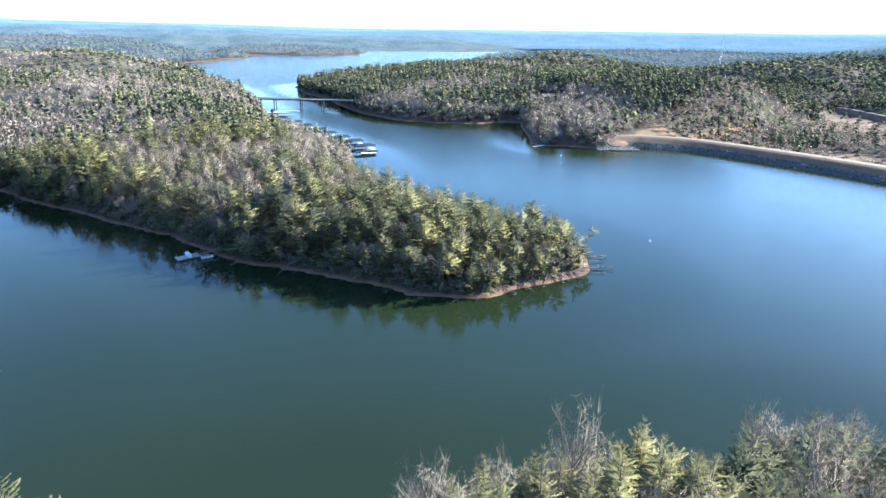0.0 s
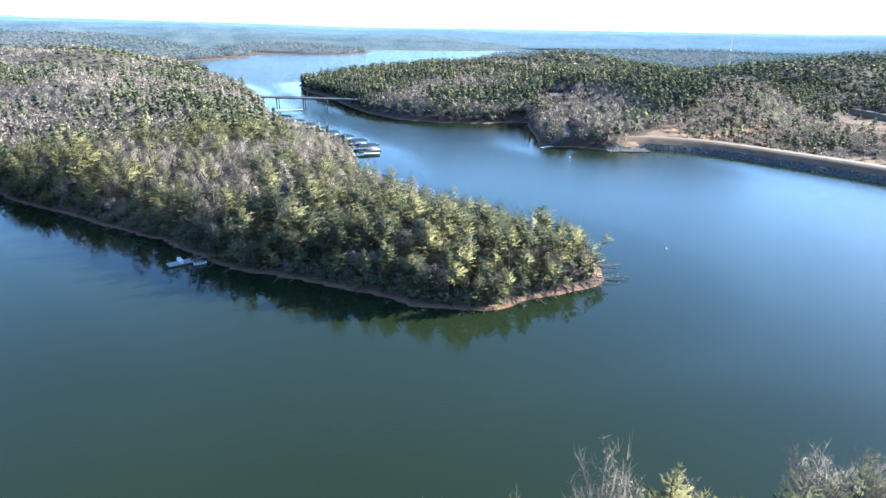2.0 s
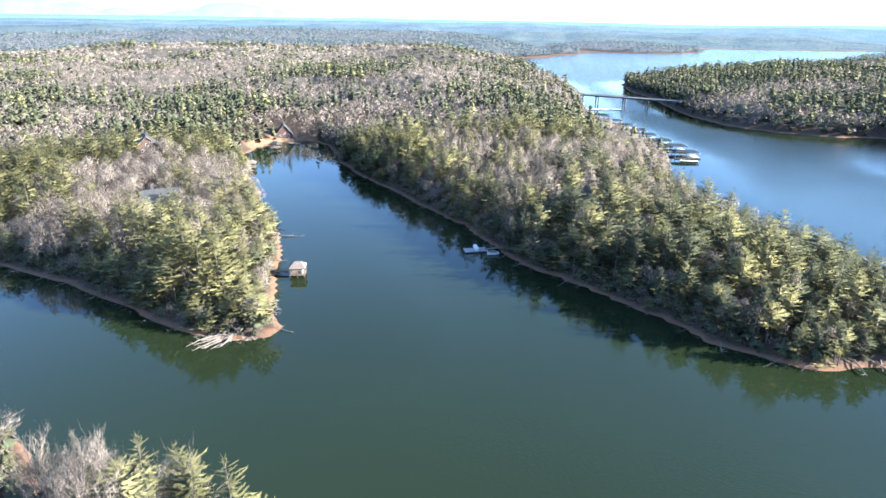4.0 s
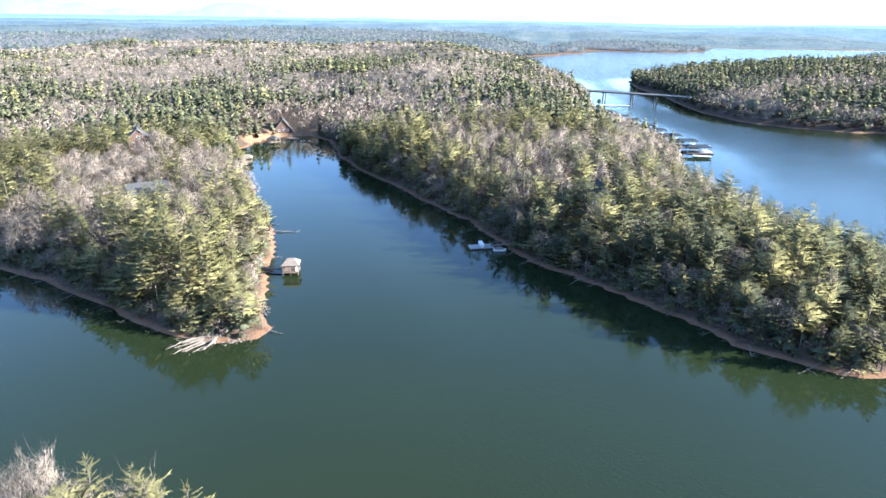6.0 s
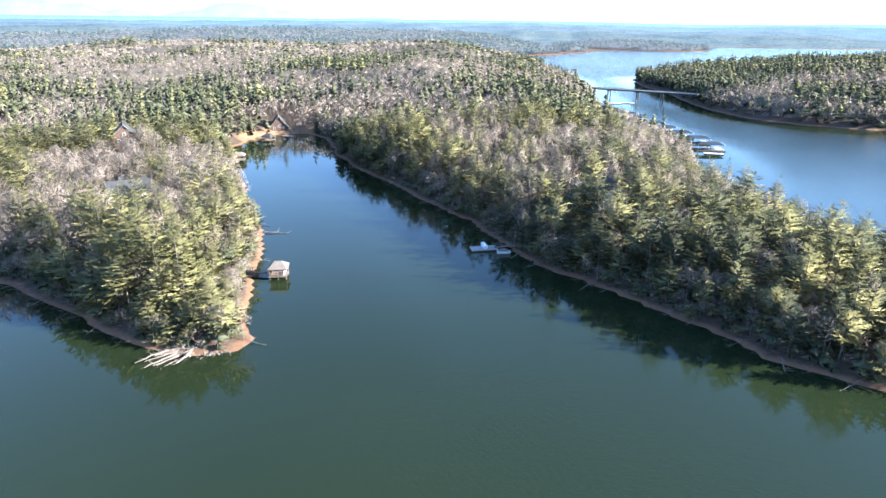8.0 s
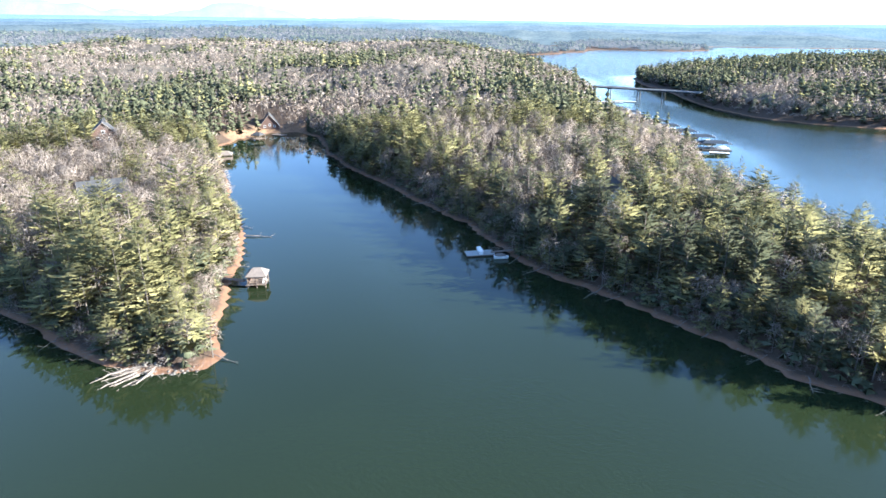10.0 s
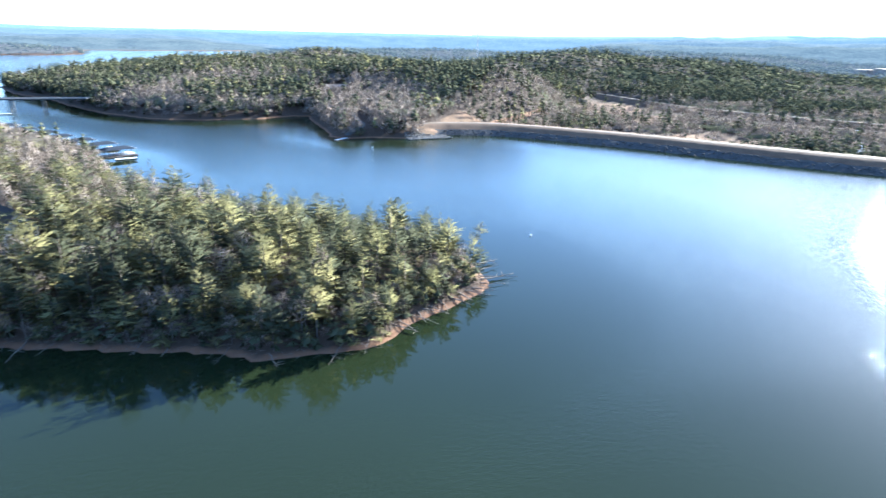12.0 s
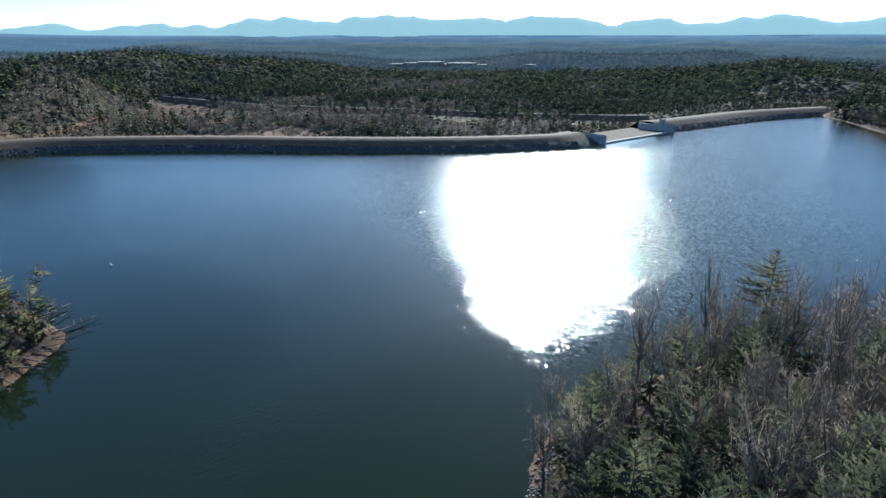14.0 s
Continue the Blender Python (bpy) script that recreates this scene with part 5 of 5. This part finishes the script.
def gangway(x0, y0, x1, y1, z0, z1, label):
    """A narrow planked walkway with rails from the bank to a dock."""
    a, b = Vector((x0, y0, z0)), Vector((x1, y1, z1))
    ob = tagged(empty("gangway", x0, y0, z0, math.degrees(math.atan2(y1 - y0, x1 - x0))), label, "gangway")
    long = (b - a).length
    tilt = Matrix.Rotation(-math.asin((z1 - z0) / long), 4, "Y")
    bm = bmesh.new()
    box(bm, 0, long, -0.6, 0.6, -0.06, 0.06, tilt)
    part("walkway", bm, TIMBER, ob)
    for side in (-0.58, 0.58):
        bm = bmesh.new()
        box(bm, 0, long, side - 0.03, side + 0.03, 0.9, 0.98, tilt)
        part("handrail", bm, TIMBER, ob)
        for k in range(4):
            bm = bmesh.new()
            box(bm, 0.2 + k * (long - 0.4) / 3 - 0.04, 0.2 + k * (long - 0.4) / 3 + 0.04, side - 0.04, side + 0.04, 0.05, 0.92, tilt)
            part("post", bm, TIMBER, ob)
    return ob


boathouse(-118, 144.3, 35, 3.9, 3.6, PALE_ROOF, "square boathouse with a pale hip roof on posts over the water")
gangway(-127, 141, -120.8, 143.2, 1.0, 0.8, "short timber walkway from the bank to the boathouse")
boathouse(-235.5, 241, 40, 5.2, 5.0, PALE_ROOF, "pale-roofed boat dock at the cove's edge", False)
gangway(-243, 238, -238.5, 239.5, 1.0, 0.8, "timber walkway from the beach to a roofed dock")
boathouse(-262.5, 287.5, 10, 5.0, 5.0, SHINGLE, "grey shingle-roofed boat dock near a sandy beach", False)
gangway(-271, 286.5, -265.5, 287, 1.0, 0.8, "timber walkway to the grey roofed dock")


def float_dock(x, y, turn, long, wide, label, mat=None):
    """A flat floating dock: deck boards on a low frame with floats and mooring posts."""
    ob = tagged(empty("floating_dock", x, y, 0, turn), label, "dock")
    part("frame", boxed(-long / 2, long / 2, -wide / 2, wide / 2, 0.12, 0.38), TIMBER, ob)
    decking(ob, long, wide + 0.1, 0.385, 0.5, mat or TIMBER)
    for px in (-long / 2 + 0.7, long / 2 - 0.7):
        part("float", boxed(px - 0.5, px + 0.5, -wide / 2 + 0.2, wide / 2 - 0.2, -0.3, 0.12), DARK_METAL, ob, "black plastic float")
        part("mooring_post", rodded((px, wide / 2 + 0.1, -1.5), (px, wide / 2 + 0.1, 1.3), 0.09), TIMBER, ob)
    return ob


float_dock(-83, 188.5, 40, 7.5, 3.6, "grey plank floating dock in the shade of the point", CONCRETE)
gangway(-75.5, 193.5, -80.5, 190.2, 1.1, 0.5, "timber walkway from the wooded bank to a floating dock")
float_dock(-201, 277.5, 20, 7, 3, "dark floating dock under the wooded bank")
float_dock(-264, 304.5, 0, 8, 4, "dark timber dock at the head of the cove")


def boat(x, y, turn, long, hull, cover, label, z=0.0):
    """A small motor boat with a pointed hull, a cover or cockpit and a low windscreen."""
    ob = tagged(empty("boat", x, y, z, turn), label, "boat")
    half = long * 0.18
    bm = bmesh.new()
    rings = []
    for k, (px, w, keel) in enumerate(((-0.5, 0.9, 0.05), (-0.2, 1.0, 0.0), (0.15, 0.95, 0.0), (0.38, 0.55, 0.15), (0.5, 0.04, 0.5))):
        rings.append([bm.verts.new((px * long, py * half * w, pz)) for py, pz in ((-1, 0.85), (-0.75, 0.2), (0, keel - 0.2), (0.75, 0.2), (1, 0.85))])
    for a, b in zip(rings, rings[1:]):
        for k in range(4):
            bm.faces.new((a[k], a[k + 1], b[k + 1], b[k]))
        bm.faces.new((a[4], a[0], b[0], b[4]))
    bm.faces.new(rings[0])
    bmesh.ops.recalc_face_normals(bm, faces=bm.faces[:])
    part("hull", bm, hull, ob)
    bm = bmesh.new()
    rings = []
    for px, w, h in ((-0.46, 0.8, 0.95), (-0.3, 0.85, 1.35), (0.05, 0.85, 1.5), (0.3, 0.6, 1.1)):
        rings.append([bm.verts.new((px * long, py * half * w, pz)) for py, pz in ((-1, 0.84), (-0.5, h), (0.5, h), (1, 0.84))])
    for a, b in zip(rings, rings[1:]):
        for k in range(3):
            bm.faces.new((a[k], a[k + 1], b[k + 1], b[k]))
    bm.faces.new(rings[0])
    bm.faces.new(rings[-1])
    bmesh.ops.recalc_face_normals(bm, faces=bm.faces[:])
    part("cover", bm, cover, ob, "white boat cover")
    return ob


boat(-83.3, 189.0, 130, 4.2, WHITE, WHITE, "white-covered boat parked on the floating dock", 0.45)
boat(-76.6, 188.2, 30, 3.8, WHITE, PALE_ROOF, "small pale boat moored by the wooded bank")


# ---- marina ----
def covered_slip(x, y, turn, label):
    """A covered boat slip: dark roof on steel posts over finger docks."""
    ob = tagged(empty("covered_slip", x, y, 0, turn), label, "boat slip", "marina slips")
    part("roof", hip_roof(13, 7, 3.4, 1.2, 8), DARK_METAL, ob, "dark blue-grey metal roof")
    for px in (-6, 0, 6):
        for py in (-3.2, 3.2):
            part("post", boxed(px - 0.12, px + 0.12, py - 0.12, py + 0.12, -1, 3.7), GREY_METAL, ob)
    for py in (-3.7, 0, 3.7):
        part("finger_dock", boxed(-6.5, 7.6, py - 0.5, py + 0.5, 0.15, 0.5), TIMBER, ob, "grey timber finger dock")
    part("fascia", boxed(6.95, 7.1, -3.9, 3.9, 3.0, 3.5), WHITE, ob, "white roof edge")
    return ob


slip_turn = 25
first_slip = covered_slip(-50, 384, slip_turn, "covered marina slip with a dark metal roof over the water")
SLIPS = [(-50, 384), (-59, 401), (-70, 416), (-82, 433), (-92, 449), (-105, 468), (-117, 486)]
for x, y in SLIPS[1:]:
    copy_thing(first_slip, pose(x, y, 0, 0, 0, slip_turn))
for k, (x, y) in enumerate(SLIPS):
    for side in (-2.3, 2.3):
        m = pose(x, y, 0, 0, 0, slip_turn) @ Vector((4.2, side * 0.8, 0))
        boat(m.x, m.y, slip_turn + 180, 6.0, WHITE, WHITE, "white motor boat moored in a covered marina slip")
for x, y, long in ((-158, 566, 34), (-146, 577, 26), (-46, 374, 9)):
    float_dock(x, y, 12, long, 3.2, "long pale floating dock at the marina", WHITE)


# ---- bridge ----
bridge = empty("bridge", -148, 604, 0, math.degrees(math.atan2(597 - 611, -92 + 205)))
part("deck", boxed(-62, 62, -5, 5, 8.35, 8.85), DARK_CONCRETE, bridge, "grey concrete road deck")
for side in (-3.6, -1.2, 1.2, 3.6):
    part("girder", boxed(-60, 60, side - 0.2, side + 0.2, 7.8, 8.35), DARK_METAL, bridge, "dark steel girder")
for side in (-4.9, 4.9):
    part("parapet", boxed(-62, 62, side - 0.15, side + 0.15, 8.85, 9.25), DARK_CONCRETE, bridge)
for px in (-46, -15, 11, 32):
    cap = part("pier_cap", boxed(px - 0.6, px + 0.6, -4.4, 4.4, 7.1, 7.8), DARK_CONCRETE, bridge)
    for py in (-3, 3):
        part("column", rodded((px, py, -4), (px, py, 7.1), 0.55, sides=12), DARK_CONCRETE, bridge)
tagged(bridge, "long concrete road bridge on paired columns across the lake's arm", "bridge", kind="structure")

# ---- boat ramp ----
lot = smooth_line([(66, 410), (78, 422), (82, 450), (86, 490)], 4.0)
v, f = sweep(lot, [(-1.9, 0.0), (0, 0.0), (1.9, 0.0)])
v[:, 2] = height(v[:, 0], v[:, 1]) + 0.35
tagged(new("ramp_road", mesh_from("ramp_road", v, f, [ASPHALT], smooth=True)), "worn grey asphalt boat ramp and lot", "road", kind="structure")
float_dock(66, 408.5, 40, 22, 2.2, "long pale floating pier beside the boat ramp", WHITE)

# ---- lattice mast ----
mast = tagged(empty("lattice_mast", 511, 1198, 10, 20), "tall grey steel lattice mast above the far woods", "mast")
for a in range(3):
    c, n = math.cos(a * 2.094), math.sin(a * 2.094)
    part("leg", rodded((2.6 * c, 2.6 * n, 0), (0.5 * c, 0.5 * n, 60), 0.28, 0.18, sides=5), GREY_METAL, mast)
    for k in range(12):
        z0, z1 = 5 * k, 5 * k + 5
        r0, r1 = 2.6 - 2.1 * z0 / 60, 2.6 - 2.1 * z1 / 60
        c2, n2 = math.cos((a + 1) * 2.094), math.sin((a + 1) * 2.094)
        part("brace", rodded((r0 * c, r0 * n, z0), (r1 * c2, r1 * n2, z1), 0.12, sides=4), GREY_METAL, mast)

# ---- buoys ----
for x, y in ((74, 210), (71, 373), (322, 159)):
    b = tagged(empty("buoy", x, y, 0), "small white round marker buoy floating on the lake", "buoy", "marker buoys")
    bm = bmesh.new()
    bmesh.ops.create_uvsphere(bm, u_segments=14, v_segments=8, radius=0.4)
    part("float_ball", bm, WHITE, b)
    part("pin", rodded((0, 0, 0.3), (0, 0, 0.9), 0.08, 0.05), WHITE, b)

# ---- driftwood ----
wood_rng = np.random.default_rng(11)


def log(x, y, z, turn, tilt, long, thick, label, stubs=3, group="driftwood on the shore"):
    """A bleached, slightly crooked trunk with broken limbs."""
    ob = tagged(new("driftwood_log"), label, "log", group)
    ob.matrix_world = pose(x, y, z, 0, -tilt, turn)
    bm, n, rings = bmesh.new(), 6, []
    for k in range(n + 1):
        c = Vector((long * k / n, wood_rng.normal(0, 0.02) * long * (k > 0), wood_rng.normal(0, 0.008) * long * (k > 0)))
        w = thick * (1 - 0.75 * k / n)
        rings.append([bm.verts.new(c + Vector((0, w * math.cos(q * 0.8976), w * math.sin(q * 0.8976)))) for q in range(7)])
    for a, b in zip(rings, rings[1:]):
        for q in range(7):
            bm.faces.new((a[q], a[(q + 1) % 7], b[(q + 1) % 7], b[q]))
    bm.faces.new(rings[0][::-1])
    bm.faces.new(rings[-1])
    part("trunk", bm, DEADWOOD, ob)
    for k in range(stubs):
        a = long * wood_rng.uniform(0.35, 0.95)
        w = Vector((wood_rng.uniform(0.3, 1), wood_rng.choice([-1, 1]) * wood_rng.uniform(0.5, 1), wood_rng.uniform(0, 0.7))).normalized()
        part("broken_limb", rodded((a, 0, 0), Vector((a, 0, 0)) + w * long * wood_rng.uniform(0.1, 0.28), thick * 0.35, thick * 0.08, sides=5), DEADWOOD, ob)
    return ob


# The pile on the west point.
for k in range(13):
    log(-104.5 - wood_rng.uniform(0, 5), 107 + wood_rng.uniform(-2.5, 3.0), 0.25 + 0.1 * (k % 4), 248 + wood_rng.normal(0, 24), -3 + wood_rng.normal(0, 2), wood_rng.uniform(4, 9.5), wood_rng.uniform(0.12, 0.26),
        "bleached driftwood log in a heap on the stony point", 2, "driftwood heap")
# Logs that reach out from the tip of the main point.
for x, y, turn, long in ((44, 181, 5, 10), (45, 183, -8, 9), (43, 179, -15, 7), (46, 187, 10, 7), (45, 190, 20, 6), (46, 194, 35, 7), (40, 177, -40, 6), (36, 175, -70, 5), (33, 174, -50, 6),
                         (30, 173, -80, 5), (27, 171, -60, 6), (24, 169, -85, 5), (22, 168, -55, 7), (19, 166, -75, 6), (17, 165, -40, 6), (25, 170, -20, 5), (38, 176, -25, 6), (47, 191, 2, 8)):
    log(x, y, 0.75, turn + wood_rng.normal(0, 6), -4 + wood_rng.normal(0, 1.5), long, wood_rng.uniform(0.12, 0.24), "grey fallen trunk lying across the clay bank into the water", 3)
# Fallen trees along the shaded shore.
shore = smooth_line(POINT_SHORE[11:26], 1.0)
for k in range(30):
    q = shore[int((k + wood_rng.uniform(0, 0.9)) * (len(shore) - 2) / 30)]
    log(q[0] + 2.0, q[1] + 2.0, 0.8, 235 + wood_rng.normal(0, 28), -6, wood_rng.uniform(4, 9), wood_rng.uniform(0.08, 0.17), "fallen dead tree with bare limbs dipping into the lake", 6)
shore = smooth_line(COVE_SHORE[3:19], 1.0)
for k in range(14):
    q = shore[int((k + wood_rng.uniform(0, 0.9)) * (len(shore) - 2) / 14)]
    out_turn = -20 if q[1] > 112 else 265
    log(q[0] - (1.5 if q[1] > 112 else 0), q[1] + (0 if q[1] > 112 else 1.5), 0.6, out_turn + wood_rng.normal(0, 30), -5, wood_rng.uniform(3, 7), wood_rng.uniform(0.08, 0.16), "dead tree fallen from the bank into the lake", 5)
log(-147, 168, 0.35, 25, -2, 7.5, 0.2, "pale floating log beside the cove's bank", 3)
log(62, 84.5, 0.9, 120, -2, 4.5, 0.14, "dark broken log on the rocky bank", 2)

# ---- dead brush along the water's edge ----
def brush(name, line, away, per_metre, label):
    """A tangle of thin dead sticks on the bank."""
    pile = Pile()
    r = np.random.default_rng(17)
    for q in line:
        for _ in range(r.poisson(per_metre)):
            p = np.array([q[0], q[1]]) + np.array(away) * r.uniform(-0.6, 2.6) + r.normal(0, 0.5, 2)
            z = max(float(height(p[:1], p[1:])[0]), 0.0) + 0.1
            a = r.normal(0, 0.9) + math.atan2(-away[1], -away[0])
            long = r.uniform(0.8, 3.2)
            a0 = np.array([p[0], p[1], z + 0.1])
            a1 = a0 + np.array([math.cos(a), math.sin(a), r.uniform(-0.08, 0.35)]) * long
            pile.put(*bar(a0, a1, r.uniform(0.02, 0.055), 0.01, 3))
            for _ in range(3):
                c = a0 + (a1 - a0) * r.uniform(0.3, 1)
                pile.put(*bar(c, c + r.normal(0, 1, 3) * (0.45, 0.45, 0.25) + (0, 0, 0.2), 0.018, 0.006, 3))
    return tagged(new(name, mesh_from(name, *pile.done(), [DEADWOOD])), label, "brush", kind="stuff")


brush("shore_brush", smooth_line(POINT_SHORE[7:27], 1.0), (0.35, 0.94), 1.7, "tangled dead branches along the shaded clay bank")
brush("cove_brush", smooth_line(COVE_SHORE[10:20], 1.0), (0.0, 1.0), 2.2, "dead branches washed against the west point")

# ---- stones ----
PALE_STONE = plain("pale_stone", (0.10, 0.092, 0.08), (0.22, 0.20, 0.175), 1.5, 0.9)
sr = np.random.default_rng(9)
n = 260
k = sr.random(n)
stone_x = np.where(k < 0.6, sr.uniform(49, 64, n), sr.uniform(-112, -97, n))
stone_y = np.where(k < 0.6, 84.4 + sr.normal(0, 0.9, n), 108 + sr.normal(0, 2.0, n))
stone_z = height(stone_x, stone_y)
good = (stone_z > -0.4) & (stone_z < 2.2)
rubble("shore_stones", np.column_stack([stone_x, stone_y, stone_z + 0.05])[good], sr.uniform(0.12, 0.40, n)[good], PALE_STONE, "pale grey stones on the clay bank")
n = 500
sx, sy = sr.uniform(98, 124, n), sr.uniform(392, 404, n)
sz = np.maximum(height(sx, sy), 0.1)
rubble("abutment_stones", np.column_stack([sx, sy, sz + 0.2]), sr.uniform(0.3, 0.9, n), PALE_STONE, "pale riprap stones at the dam's end")

# ---- the leaning pine ----
lean_shape = pine_shape(np.random.default_rng(3), 11.5, 2.4, 0.55, 9, 6, 20, 0.12, 6, True, 0.8, 0.7)
leaning = tree_thing("pine_tree", "thin leaning pine with a small crown on the point", lean_shape, [BARK, PINE])
leaning.matrix_world = pose(45.5, 192.5, 0.8, 4, 17, 0)

tall_pine = tree_thing("pine_tree", "tall flat-topped pine standing above the grey woods", pine_shape(np.random.default_rng(8), 21, 3.9, 0.52, 16, 8, 64, 0.12, 6, True, 0.75, 0.42), [BARK, PINE])
tall_pine.matrix_world = pose(97, 63, float(height(np.array([97.0]), np.array([63.0]))[0]))
snag = tree_thing("bare_tree", "tall dark dead tree with bare limbs above the woods", bare_shape(np.random.default_rng(4), 20, 2.2, 10, 5, 6, 0.03, True), [BARK, BARK])
snag.matrix_world = pose(92, 70, float(height(np.array([92.0]), np.array([70.0]))[0]))

# ---- the road and stream below the dam ----
def lay_strip(name, points, half, lift, mat, label, category):
    line = smooth_line(points, 5.0)
    v, f = sweep(line, [(-half, 0), (0, 0), (half, 0)])
    v[:, 2] = height(v[:, 0], v[:, 1]) + lift
    return tagged(new(name, mesh_from(name, v, f, [mat], smooth=True)), label, category, kind="structure")


causeway = new("valley_road")
line = smooth_line(VALLEY_ROAD, 5.0)
for name, profile, mat, words in (("embankment", [(-11, -1.0), (-3.6, 4.2), (3.6, 4.2), (11, -1.0)], DAM_GRASS, "dormant grass embankment"), ("roadway", [(-3.0, 4.25), (0, 4.32), (3.0, 4.25)], GRAVEL, "pale road surface")):
    v, f = sweep(line, profile)
    base = height(line[:, 0], line[:, 1])
    base = np.convolve(np.pad(base, 8, mode="edge"), np.ones(17) / 17, mode="valid")
    v[:, 2] += np.tile(base, len(profile))
    p = new(name, mesh_from(name, v, f, [mat], smooth=(name == "roadway")))
    p.parent = causeway
    p["label"] = words
tagged(causeway, "pale road on a low embankment through the valley below the dam", "road", kind="structure")
RAPIDS = plain("white_water", (0.45, 0.50, 0.52), (0.75, 0.78, 0.80), 0.4, 0.25)
lay_strip("stream", [(400, 338), (425, 355), (455, 378), (484, 400), (520, 420)], 2.2, 0.3, RAPIDS, "white rushing stream below the dam", "stream")
EARTH = plain("bare_pale_earth", (0.16, 0.135, 0.11), (0.42, 0.36, 0.31), 0.03, 0.95)
for k, (az, far, wide) in enumerate(((55.2, 1720, 34), (56.6, 1690, 40), (58.0, 1655, 48), (59.6, 1690, 42), (60.8, 1640, 52), (62.3, 1700, 36), (66.8, 1640, 22))):
    cx, cy = -13 + far * math.sin(radians(az)), 59 + far * math.cos(radians(az))
    bm = bmesh.new()
    r = np.random.default_rng(k)
    ring = [bm.verts.new((math.cos(t) * wide * r.uniform(0.7, 1.1), math.sin(t) * wide * 0.7 * r.uniform(0.7, 1.1), 0)) for t in np.linspace(0, 6.1, 18)]
    face = bm.faces.new(ring)
    up = bmesh.ops.extrude_face_region(bm, geom=[face])["geom"]
    bmesh.ops.translate(bm, vec=(0, 0, 11), verts=[q for q in up if isinstance(q, bmesh.types.BMVert)])
    bmesh.ops.recalc_face_normals(bm, faces=bm.faces[:])
    me = bpy.data.meshes.new("bare_earth_bench")
    bm.to_mesh(me)
    bm.free()
    me.materials.append(EARTH)
    ob = new("bare_earth_bench", me)
    ob.location = (cx, cy, -5 + 1.3 * (k * 3 % 7))
    tagged(ob, "pale bare-earth bench of a distant clearing", "clearing", kind="structure")
